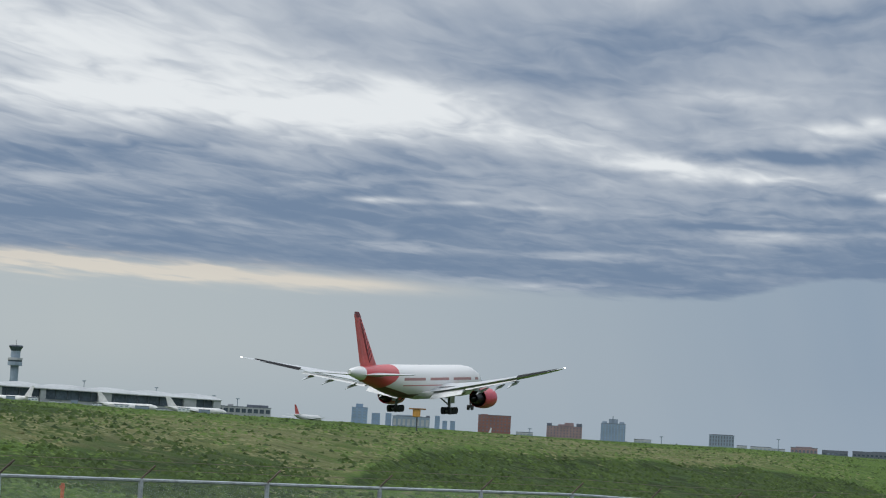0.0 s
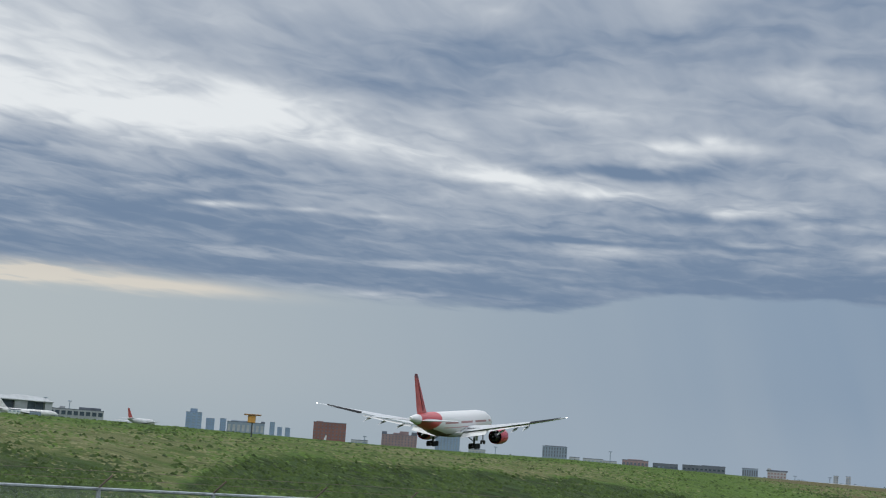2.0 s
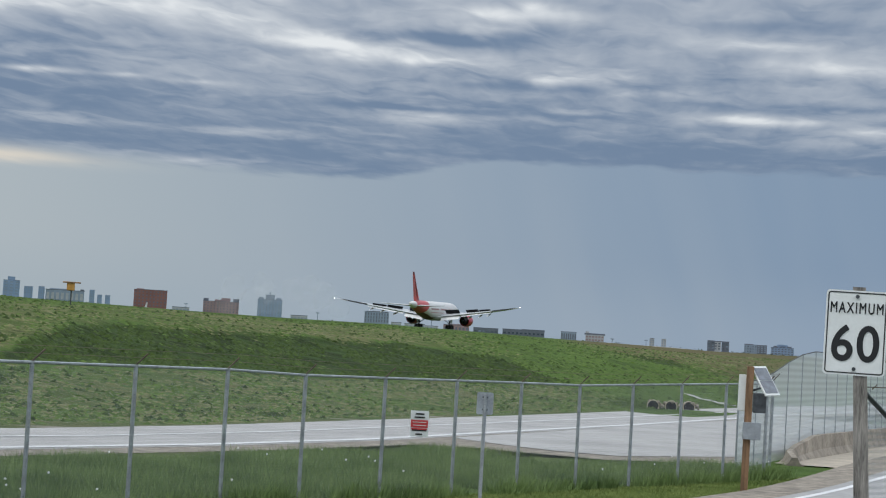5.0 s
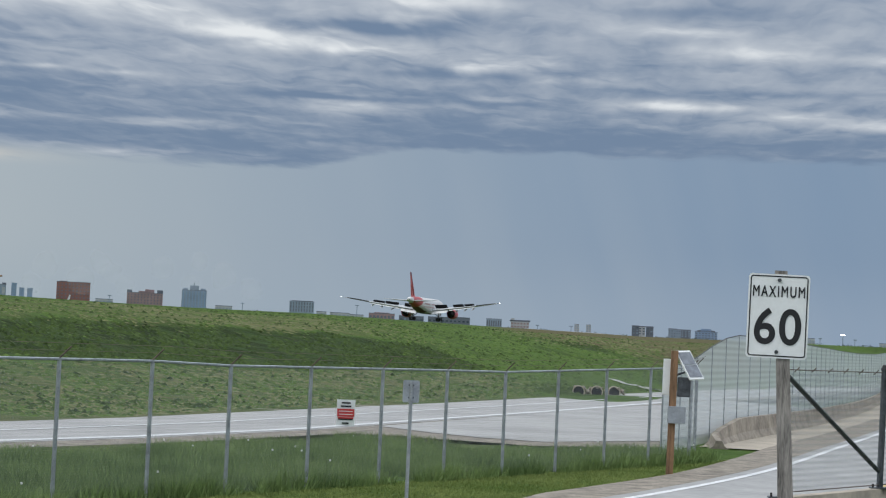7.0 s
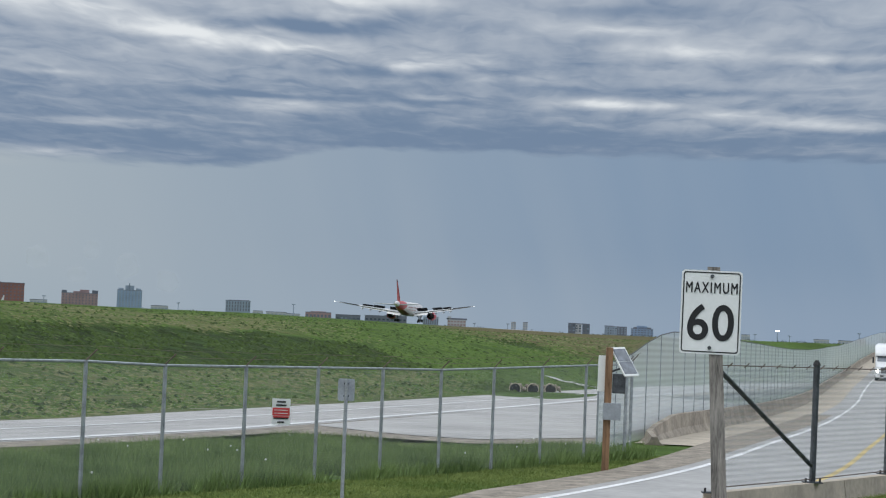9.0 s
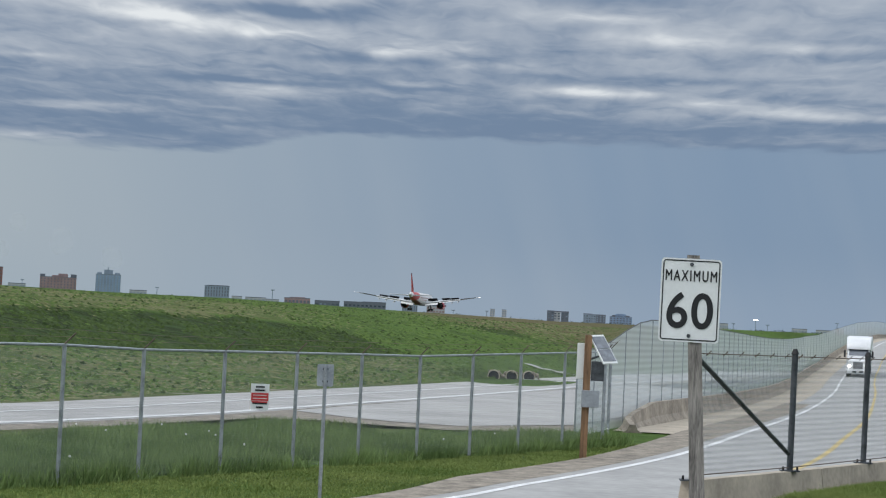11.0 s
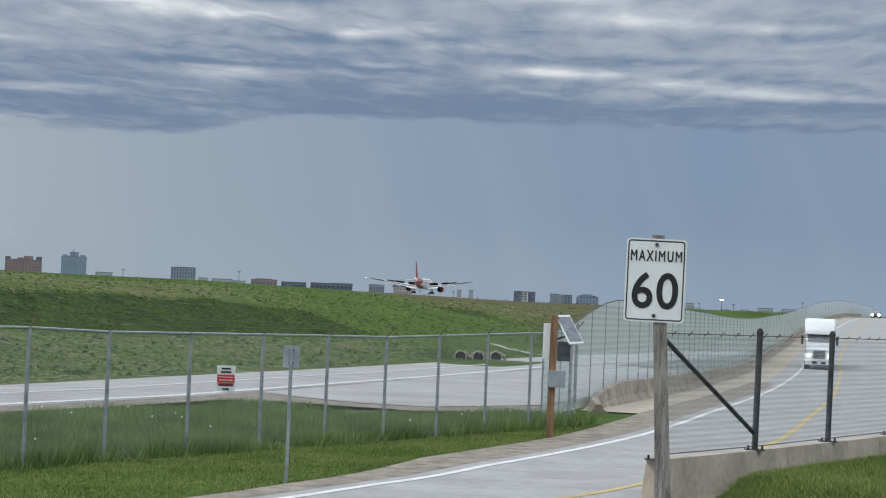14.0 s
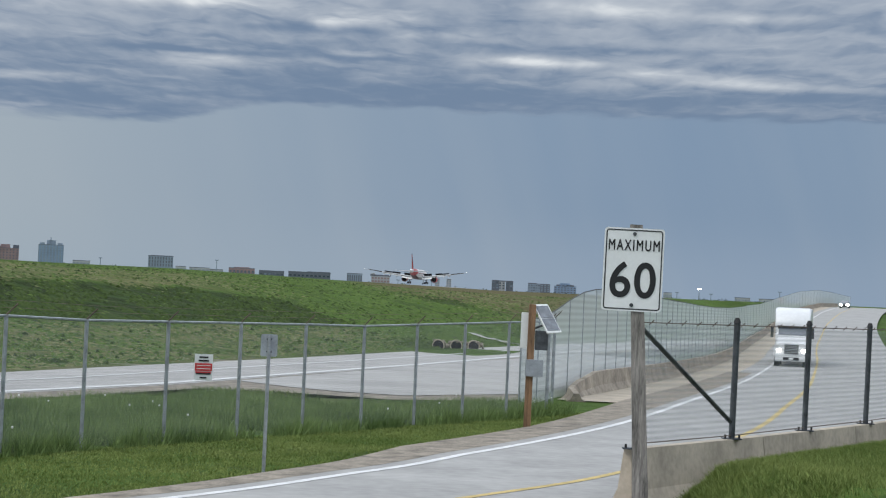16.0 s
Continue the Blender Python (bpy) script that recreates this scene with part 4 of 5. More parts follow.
def building(name, label, a0, a1, top, d, mat, rows, cols, win, blocks=(), depth=None, ww=0.55, wh=0.5, vis=0.5):
    """A block between two bearings with its roof at an elevation angle; windows are set into the front and the near side."""
    am = (a0 + a1) / 2
    x, y = at_polar(am, d)
    w = 2 * d * math.tan(radians((a1 - a0) / 2))
    zg = land(x, y)
    zt = 2.9 + d * math.tan(radians(top))
    h = zt - zg
    dep = depth or w * 0.6
    b = thing(name, label, "building", pose(x, y, zg, 0, 0, -am))
    box_part("wall", (0, dep / 2, h / 2 - 1), (w, dep, h + 2), mat, b)
    box_part("roof", (0, dep / 2, h + 0.25), (w * 1.01, dep * 1.01, 0.5), M["dark_wall"], b)
    for u0, u1, hh, mt in blocks:
        box_part("roof_block", (w * ((u0 + u1) / 2 - 0.5), dep * 0.5, h + hh / 2), (w * (u1 - u0), dep * 0.5, hh), M[mt], b)
    if rows and cols:
        cw, ch = w / cols, h * vis / rows
        bm = bmesh.new()
        box(bm, (0, 0, 0), (cw * ww, 0.3, ch * wh))
        me = bpy.data.meshes.new("window")
        bm.to_mesh(me)
        bm.free()
        me.materials.append(M[win])
        for r in range(rows):
            for c in range(cols):
                piece("window", me, b, pose(-w / 2 + cw * (c + 0.5), -0.05, h - ch * (r + 0.62)))
    return b


building("brick_tower", "red-brick slab building with small windows", -15.54, -14.57, 1.235, 2000, M["brick"], 5, 9, "dark_wall", [(0.08, 0.3, 1.2, "brick"), (0.4, 0.9, 0.7, "brick")], ww=0.4, wh=0.35, vis=0.62)
building("pink_block", "stepped pink-brown apartment block", -13.50, -12.45, 1.02, 2300, M["pinkish"], 4, 11, "dark_wall", [(0.0, 0.14, 3.5, "dark_wall"), (0.32, 0.5, 2.5, "pinkish"), (0.5, 0.76, 4.6, "pinkish"), (0.84, 1.0, 4.2, "dark_wall")], ww=0.35, wh=0.45)
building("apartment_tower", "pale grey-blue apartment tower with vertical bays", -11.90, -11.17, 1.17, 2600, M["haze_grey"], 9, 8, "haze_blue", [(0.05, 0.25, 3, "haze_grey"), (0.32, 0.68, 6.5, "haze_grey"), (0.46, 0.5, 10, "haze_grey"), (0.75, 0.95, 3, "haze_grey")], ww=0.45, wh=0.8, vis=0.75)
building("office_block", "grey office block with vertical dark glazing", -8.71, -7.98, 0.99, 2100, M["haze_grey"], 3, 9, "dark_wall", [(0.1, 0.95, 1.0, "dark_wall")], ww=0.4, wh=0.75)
building("low_warehouse", "low brick and grey warehouse", -6.34, -5.57, 0.74, 1800, M["pinkish"], 1, 7, "dark_wall", [(0.2, 0.8, 1.2, "pinkish")])
building("low_warehouse", "long dark low warehouse", -5.44, -4.70, 0.70, 1800, M["dark_wall"], 1, 6, "glazing_pale", wh=0.3)
building("low_warehouse", "long dark low warehouse with a raised end", -4.57, -3.32, 0.71, 1800, M["dark_wall"], 1, 10, "glazing", [(0.45, 1.0, 1.0, "dark_wall")], wh=0.3)
building("office_block", "small grey office block with piers", -2.83, -2.37, 0.73, 2000, M["haze_grey"], 1, 7, "dark_wall", ww=0.5, wh=0.8)
building("office_block", "tan office block with a dark flat roof", -2.10, -1.55, 0.69, 2000, M["pale_wall"], 2, 6, "pinkish", [(-0.06, 1.06, 1.6, "dark_wall"), (0.0, 0.2, 3.2, "pale_wall")], ww=0.6)
building("hotel_block", "dark hotel slab with a pale middle bay", 1.50, 1.72, 0.715, 2200, M["dark_wall"], 3, 2, "glazing_pale")
building("hotel_block", "pale hotel core beside dark slabs", 1.70, 1.90, 0.69, 2230, M["pale_wall"], 3, 2, "glazing_pale")
building("hotel_block", "dark hotel slab with flat roof", 1.92, 2.14, 0.69, 2200, M["dark_wall"], 3, 2, "glazing_pale", [(-1.0, 1.0, 1.2, "dark_wall")])
building("office_block", "grey distant office block", 2.58, 2.95, 0.66, 2400, M["haze_grey"], 3, 5, "glazing_pale", [(0.0, 0.7, 1.2, "dark_wall")])
building("office_block", "darker narrow office block", 2.95, 3.24, 0.66, 2350, M["dark_wall"], 4, 3, "haze_grey")
building("domed_hall", "blue-grey stepped hall with a rounded roof", 3.36, 4.02, 0.62, 2300, M["haze_blue"], 3, 7, "dark_wall", [(0.1, 0.9, 2.2, "dark_wall"), (0.25, 0.72, 4.0, "haze_blue")])
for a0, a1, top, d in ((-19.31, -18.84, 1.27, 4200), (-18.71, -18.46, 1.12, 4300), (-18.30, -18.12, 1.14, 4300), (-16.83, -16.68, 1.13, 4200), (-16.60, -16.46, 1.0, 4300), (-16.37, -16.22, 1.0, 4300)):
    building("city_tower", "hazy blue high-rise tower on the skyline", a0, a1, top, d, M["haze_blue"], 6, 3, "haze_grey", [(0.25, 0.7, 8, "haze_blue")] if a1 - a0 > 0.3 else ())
building("glass_hall", "grey-green glazed hall with pale panels", -18.09, -16.98, 1.07, 1900, M["haze_grey"], 1, 8, "pale_wall", [(0.1, 0.75, 1.6, "haze_grey"), (0.9, 1.0, 2, "dark_wall")], wh=0.7)
for a0, a1, top in ((-7.9, -7.6, 0.71), (-7.5, -6.9, 0.70), (-6.9, -6.5, 0.665), (6.6, 6.85, 0.56), (8.7, 9.15, 0.50), (9.4, 9.9, 0.49), (-10.9, -10.4, 0.745), (-14.4, -13.9, 0.78), (10.6, 11.6, 0.60)):
    building("low_shed", "low pale industrial shed on the skyline", a0, a1, top, 1700, M["pale_wall"], 1, 5, "haze_grey")
building("red_shed", "low shed with a red roof on the skyline", 9.95, 10.2, 0.53, 1650, material("red_sheet", (0.45, 0.10, 0.07), 0.7), 1, 4, "haze_grey")


def mast(a, d, top, glow=False):
    x, y = at_polar(a, d)
    z = land(x, y)
    h = 2.9 + d * math.tan(radians(top)) - z
    s = thing("floodlight_mast", "thin grey lighting mast on the skyline", "mast", pose(x, y, z), "skyline masts")
    # the pole takes the haze-tinted grey of the far walls
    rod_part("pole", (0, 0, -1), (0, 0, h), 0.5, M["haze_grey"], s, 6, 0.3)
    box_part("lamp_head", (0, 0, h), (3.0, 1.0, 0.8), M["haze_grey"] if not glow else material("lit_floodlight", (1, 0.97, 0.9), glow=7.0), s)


for a, top in ((-6.7, 0.95), (-10.1, 0.86), (6.1, 0.62), (7.0, 0.58), (8.0, 0.58), (10.0, 0.72), (-14.0, 0.90), (-1.3, 0.60), (-0.3, 0.62), (-27.2, 1.60), (-25.1, 1.52), (-22.7, 1.33), (-23.4, 1.38)):
    mast(a, 1700, top)
mast(7.65, 1500, 0.71, True)
for a in (-0.2, 0.15):
    building("scaffold_tower", "pale lattice stack on the skyline", a, a + 0.14, 0.68, 2300, M["pale_wall"], 3, 2, "haze_grey")


def trees():
    """Low dark scrub and trees along the far edge of the airfield."""
    rnd = random.Random(11)
    verts, faces = [], []
    for a in np.arange(-24, 12, 0.035):
        d = 1500 + rnd.uniform(-60, 60)
        x, y = at_polar(a + rnd.uniform(-0.02, 0.02), d)
        z = land(x, y)
        hh = rnd.uniform(0.5, 2.6) * (1 if noise.noise(Vector((a * 0.9, 0, 0))) > -0.1 else 0.3)
        for _ in range(10):
            c = Vector((x + rnd.uniform(-3, 3), y + rnd.uniform(-3, 3), z + rnd.uniform(0.2, hh)))
            k = len(verts)
            for _ in range(3):
                verts.append(c + Vector((rnd.uniform(-1, 1), rnd.uniform(-1, 1), rnd.uniform(-0.7, 0.7))))
            faces.append((k, k + 1, k + 2))
    me = bpy.data.meshes.new("far_scrub")
    me.from_pydata(verts, [], faces)
    me.materials.append(material("hazy_foliage", (0.07, 0.10, 0.07), 0.9, vary=0.3, scale=0.05))
    tagged(new("far_scrub", me), "hazy dark scrub along the airfield edge", "scrub", kind="stuff")


trees()


def terminal():
    d = 1300.0
    a0, a1 = -29.6, -22.0
    n = 7
    xa, xb = np.array(at_polar(a0 - 2.5, d * 0.98)), np.array(at_polar(-23.2, d * 1.06))
    L = float(np.hypot(*(xb - xa)))
    ang = math.degrees(math.atan2(xb[1] - xa[1], xb[0] - xa[0]))
    zg = land(*xa)
    zt = 2.9 + d * math.tan(radians(1.33))
    h = zt - zg
    t = thing("airport_terminal", "long glazed airport terminal with a pale wavy roof", "building", pose(xa[0], xa[1], zg, 0, 0, ang))
    box_part("wall", (L / 2, 14, h * 0.2 - 2), (L, 26, h * 0.4 + 4), M["pale_wall"], t)
    box_part("glazing", (L / 2, 13.5, h * 0.65), (L - 1, 26, h * 0.62), M["glazing"], t)
    for u, wdt in ((0.12, 5), (0.26, 5), (0.40, 4), (0.60, 10), (0.89, 10), (0.985, 6)):
        u *= L
        box_part("pier", (u, 0.2, h * 0.5), (wdt, 3, h * 0.98), M["pale_wall"], t)
    for k in range(26):
        box_part("mullion", (L * (k + 0.5) / 26, 0.3, h * 0.68), (0.25, 0.6, h * 0.60), M["dark_wall"], t)
    bm = bmesh.new()
    rows = []
    for i in range(61):
        u = L * i / 60
        zz = h + 1.5 * abs(math.sin(i * 0.36)) + 0.4
        rows.append([(u, -2, h - 0.5), (u, -2, h + 0.1), (u, 8, zz + 1.4), (u, 20, zz + 2.2), (u, 28, h)])
    loft(bm, rows)
    part("roof", bm, M["roof_metal"], t)
    # lower pier to the east
    building("terminal_pier", "low glazed terminal pier with pale end wall", -23.3, -21.7, 1.09, 1420, M["pale_wall"], 1, 9, "glazing", [(0.2, 0.3, 2.0, "pale_wall"), (0.55, 0.95, 2.2, "dark_wall")], ww=0.7, wh=0.7)
    rnd = random.Random(3)
    for k in range(11):
        a = -29.4 + 0.62 * k
        building("apron_shed", "white apron vehicle or hut before the terminal", a, a + rnd.uniform(0.2, 0.45), 0.97 + rnd.uniform(0, 0.10) - 0.012 * k, 1150, M["sign_white"] if k % 3 else M["haze_grey"], 1, 3, "haze_grey")
    # control tower
    d2, a = 1500.0, -29.22
    x, y = at_polar(a, d2)
    zg = land(x, y)
    zt = 2.9 + d2 * math.tan(radians(2.52))
    h = zt - zg
    c = thing("control_tower", "concrete airport control tower with a flared dark cab", "control tower", pose(x, y, zg, 0, 0, 29))

    def drum(name, z0, r0, z1, r1, mat, n=12):
        bm = bmesh.new()
        bmesh.ops.create_cone(bm, cap_ends=True, segments=n, radius1=r0, radius2=r1, depth=z1 - z0, matrix=Matrix.Translation((0, 0, (z0 + z1) / 2)))
        return part(name, bm, mat, c)
    drum("shaft", -2, 3.1, h - 12, 3.1, M["haze_grey"])
    drum("gallery", h - 15.5, 5.4, h - 12.6, 5.4, M["haze_grey"])
    drum("gallery_glazing", h - 12.6, 5.2, h - 11.4, 5.2, M["glazing"])
    drum("gallery_top", h - 11.4, 5.5, h - 9.6, 5.5, M["pale_wall"])
    drum("neck", h - 9.6, 3.6, h - 4.4, 3.6, M["haze_grey"])
    drum("cab", h - 4.4, 3.6, h - 1.0, 5.2, M["glazing"])
    drum("cab_roof", h - 1.0, 5.4, h, 5.0, M["dark_wall"])
    rod_part("antenna", (0, 0, h), (0, 0, h + 4), 0.12, M["dark_steel"], c, 5)


terminal()


# ---- the airliner ----
def livery():
    """White fuselage, red tail sweep and red-brown window bands."""
    m = bpy.data.materials.new("airliner_livery")
    m.use_nodes = True
    nt = m.node_tree
    b = nt.nodes["Principled BSDF"]
    b.inputs["Roughness"].default_value = 0.35
    sp = nt.nodes.new("ShaderNodeSeparateXYZ")
    nt.links.new(nt.nodes.new("ShaderNodeTexCoord").outputs["Object"], sp.inputs[0])
    x, y, z = sp.outputs

    def mt(op, a, c=0.0, d=0.0):
        n = nt.nodes.new("ShaderNodeMath")
        n.operation = op
        for s, v in zip(n.inputs, (a, c, d)):
            if isinstance(v, bpy.types.NodeSocket):
                nt.links.new(v, s)
            else:
                s.default_value = v
        return n.outputs[0]

    def band(v, lo, hi):
        return mt("MULTIPLY", mt("GREATER_THAN", v, lo), mt("LESS_THAN", v, hi))

    def mix(f, a, c):
        n = nt.nodes.new("ShaderNodeMix")
        n.data_type = "RGBA"
        nt.links.new(f, n.inputs[0])
        for s, v in ((n.inputs[6], a), (n.inputs[7], c)):
            if isinstance(v, tuple):
                s.default_value = (*v, 1)
            else:
                nt.links.new(v, s)
        return n.outputs[2]

    nz = nt.nodes.new("ShaderNodeTexNoise")
    nz.inputs["Scale"].default_value = 0.6
    col = mix(nz.outputs[0], (0.62, 0.61, 0.59), (0.80, 0.79, 0.77))
    doors = mt("LESS_THAN", mt("FRACT", mt("MULTIPLY", mt("ADD", y, 40.0), 0.083)), 0.80)
    win = mt("MULTIPLY", mt("MULTIPLY", band(z, 6.30, 6.80), band(y, -16.0, 22.5)), doors)
    col = mix(win, col, (0.33, 0.15, 0.13))
    col = mix(mt("MULTIPLY", band(z, 5.30, 5.47), band(y, -16.0, 24.0)), col, (0.45, 0.12, 0.10))
    keel = mt("SUBTRACT", z, mt("MULTIPLY", mt("MAXIMUM", mt("SUBTRACT", -12.0, y), 0.0), 0.155))
    col = mix(mt("MULTIPLY", mt("LESS_THAN", keel, 3.75), band(y, -30.0, 18.0)), col, (0.10, 0.03, 0.035))
    edge = mt("ADD", y, mt("MULTIPLY", mt("POWER", mt("ABSOLUTE", mt("SUBTRACT", z, 8.9)), 2.0), 0.34))
    col = mix(mt("MULTIPLY", mt("LESS_THAN", edge, -17.0), mt("GREATER_THAN", y, -29.5)), col, (0.52, 0.055, 0.06))
    col = mix(mt("MULTIPLY", band(y, 26.2, 27.6), band(z, 5.75, 6.35)), col, (0.03, 0.035, 0.04))
    nt.links.new(col, b.inputs["Base Color"])
    return m


M.update(
    livery=livery(),
    wing=material("wing_grey", (0.50, 0.52, 0.53), 0.4, vary=0.08, scale=0.5),
    wing_white=material("flap_white", (0.68, 0.68, 0.66), 0.45, vary=0.1, scale=0.5),
    fin_red=material("fin_red", (0.56, 0.10, 0.085), 0.4, vary=0.18, scale=0.35),
    fin_dark=material("fin_dark_red", (0.20, 0.035, 0.04), 0.45, vary=0.2),
    cowl=material("cowl_red", (0.55, 0.045, 0.07), 0.35, vary=0.12, scale=0.6),
    hot=material("exhaust_metal", (0.035, 0.036, 0.04), 0.45, 0.6, vary=0.3),
    gear_leg=material("gear_leg", (0.16, 0.16, 0.165), 0.5, 0.3, vary=0.2),
    spoiler=material("spoiler_dark", (0.012, 0.013, 0.015), 0.95, vary=0.2),
    beacon=material("tip_light", (1.0, 0.98, 0.92), glow=5.0),
)


def foil(x, y_le, chord, z, thick, twist=0.0, axis="x"):
    """A wing section; axis says along what the wing runs."""
    pts = []
    for s, u in [(1, k) for k in (1.0, 0.8, 0.55, 0.3, 0.12, 0.03)] + [(0, 0.0)] + [(-1, k) for k in (0.03, 0.12, 0.3, 0.55, 0.8)]:
        t = thick * chord * 2.2 * math.sqrt(u) * (1 - u) * s * (1.0 if s > 0 else 0.7) + (0.004 * chord if u == 1 else 0)
        yy, off = y_le - u * chord, t - (u - 0.3) * chord * math.tan(radians(twist))
        pts.append((x, yy, z + off) if axis == "x" else (off, yy, z))
    return pts


def airliner():
    wings = []
    p = thing("airliner", "white and red twin-engine airliner landing with gear down", "aeroplane")
    n = 28
    bm = bmesh.new()
    rings = []
    for y, zc, r, sq in ((30.2, 4.55, 0.12, 1), (29.8, 4.6, 0.55, 1), (29.0, 4.7, 1.1, 1), (27.6, 4.88, 1.75, 1), (25.5, 5.1, 2.4, 1), (22.5, 5.27, 2.9, 1), (19, 5.3, 3.1, 1), (10, 5.3, 3.1, 1), (0, 5.3, 3.1, 1), (-9, 5.3, 3.1, 1),
                         (-13, 5.42, 3.0, 1), (-18, 5.82, 2.62, 1), (-22, 6.22, 2.15, 1), (-26.5, 6.6, 1.65, 1), (-30.5, 6.9, 1.15, 1), (-33.2, 7.05, 0.72, 1), (-34.3, 7.1, 0.35, 1)):
        rings.append([(r * math.cos(2 * math.pi * k / n), y, zc + 0.75 + r * math.sin(2 * math.pi * k / n)) for k in range(n)])
    loft(bm, rings)
    body = smooth(part("fuselage", bm, M["livery"], p))
    bm = bmesh.new()
    loft(bm, [[(u * sx_, y, 3.65 + w * sz_) for u, w in ((-1, 0.4), (-0.8, -0.55), (0, -0.85), (0.8, -0.55), (1, 0.4), (0, 0.6))] for y, sx_, sz_ in ((13, 1.2, 0.4), (9, 3.4, 1.15), (-4, 3.5, 1.2), (-9, 1.4, 0.5))])
    smooth(part("belly_fairing", bm, M["wing_white"], p), 60)
    # windscreen
    for s in (-1, 1):
        box_part("cockpit_window", (s * 0.9, 27.35, 6.7), (0.9, 0.7, 0.5), M["solar"], body, m=Matrix())
    for s in (-1, 1):
        side = "wing"
        bm = bmesh.new()
        secs = [(2.0, 10.8, 14.2, 3.55, 0.13, 1.5), (5.5, 8.2, 11.4, 3.85, 0.12, 1), (10.4, 4.7, 8.2, 4.45, 0.11, 0.5), (18, -0.6, 5.9, 5.4, 0.10, 0), (26, -6.1, 3.7, 6.45, 0.095, 0), (29.8, -8.9, 2.5, 7.0, 0.09, 0), (31.4, -11.0, 1.3, 7.25, 0.09, 0), (32.4, -12.4, 0.3, 7.4, 0.08, 0)]
        loft(bm, [foil(s * x, y, c, z + 0.7, t, tw) for x, y, c, z, t, tw in secs])
        w = smooth(part("wing", bm, M["wing"], p), 50)
        wings.append((w, s))
        # trailing-edge flaps, run out and down
        for x0, x1, y0, y1, z0, z1, c0, c1, mt in ((3.2, 9.6, -3.4, -3.7, 2.75, 3.45, 3.0, 2.3, "wing_white"), (10.2, 11.9, -3.6, -4.0, 3.75, 3.9, 2.0, 1.9, "wing_white"), (12.2, 21.6, -4.4, -7.9, 4.0, 5.25, 1.7, 1.2, "wing_white"),
                                                   (22.0, 30.4, -8.5, -11.0, 5.95, 7.10, 1.25, 0.8, "spoiler")):
            bm = bmesh.new()
            drop = (24 if x0 < 5 else 10) if mt == "wing_white" else 20
            loft(bm, [foil(s * x0, y0 + c0 * 0.5, c0, z0 + 0.85, 0.10, drop), foil(s * x1, y1 + c1 * 0.5, c1, z1 + 0.85, 0.10, drop)])
            smooth(part("flap" if mt == "wing_white" else "aileron", bm, M[mt], w), 50)
        for fx, fy, fz in ((6.5, -2.8, 3.0), (13.2, -3.4, 3.9), (17.2, -5.4, 4.5), (20.6, -7.2, 5.0)):
            bm = bmesh.new()
            loft(bm, [[(s * fx + r * math.cos(a), fy + dy, fz + 0.75 + dz + r * 0.8 * math.sin(a)) for a in np.linspace(0, 2 * math.pi, 9)[:-1]] for dy, dz, r in ((3.5, 0.1, 0.1), (1.5, -0.25, 0.34), (-1.2, -0.6, 0.28), (-3.0, -1.1, 0.06))])
            smooth(part("flap_fairing", bm, M["wing"], w))
        bm = bmesh.new()
        bmesh.ops.create_icosphere(bm, subdivisions=2, radius=0.15, matrix=Matrix.Translation((s * 32.35, -12.7, 8.12)))
        part("tip_light", bm, M["beacon"], w, "bright white wingtip light")
        # engine
        ex, ez, ey = s * 9.5, 3.1, -4.0
        bm = bmesh.new()
        ring = lambda y, r: [(ex + r * math.cos(2 * math.pi * k / 24), y + ey, ez + r * math.sin(2 * math.pi * k / 24)) for k in range(24)]
        loft(bm, [ring(y, r) for y, r in ((11.0, 1.45), (14.4, 1.55), (14.75, 1.68), (14.4, 1.82), (13, 1.98), (11.2, 1.98), (9.4, 1.86), (8.4, 1.72), (8.4, 1.62), (11.0, 1.45))], cap=False)
        e = smooth(part("engine_cowl", bm, M["cowl"], p, "glossy red engine cowl"))
        bm = bmesh.new()
        loft(bm, [ring(y, r) for y, r in ((11.5, 1.44), (9.5, 1.30), (8.2, 1.22), (6.4, 0.78), (6.4, 0.70), (8, 0.66))])
        smooth(part("core_cowl", bm, M["hot"], e))
        bm = bmesh.new()
        loft(bm, [ring(y, r) for y, r in ((8, 0.5), (6.2, 0.42), (5.0, 0.05))])
        smooth(part("exhaust_cone", bm, M["hot"], e))
        bm = bmesh.new()
        loft(bm, [ring(11.3, 1.45), ring(11.25, 1.45)])
        part("fan", bm, M["hot"], e)
        bm = bmesh.new()
        loft(bm, [[(ex - 0.28, y0, z0), (ex + 0.28, y0, z0), (ex + 0.2, y1, z1), (ex - 0.2, y1, z1)] for y0, z0, y1, z1 in ((8.5, 4.9, 3.5, 5.5), (4.2, 4.3, 0.0, 5.0))])
        part("pylon", bm, M["wing_white"], e)
        # tailplane
        bm = bmesh.new()
        loft(bm, [foil(s * x, y, c, z + 0.3, t) for x, y, c, z, t in ((0.8, -22.6, 7.6, 7.0, 0.07), (5, -25.6, 5.2, 7.15, 0.06), (10.3, -29.3, 2.6, 7.35, 0.06), (10.8, -30.2, 1.4, 7.38, 0.05))])
        smooth(part("tailplane", bm, M["wing"], p), 50)
        # main gear, six wheels on a bogie
        gx = s * 5.5
        leg = rod_part("main_gear_leg", (gx * 0.93, 0.4, 4.3), (gx, 0, 0.9), 0.26, M["gear_leg"], p, 10)
        rod_part("side_brace", (gx * 0.5, 0.3, 3.6), (gx, 0, 1.6), 0.13, M["gear_leg"], leg)
        rod_part("bogie_beam", (gx, 1.7, 0.72), (gx, -1.7, 0.66), 0.16, M["gear_leg"], leg)
        box_part("gear_door", (gx + s * 0.45, 0.3, 2.9), (0.07, 2.2, 1.7), M["wing_white"], leg)
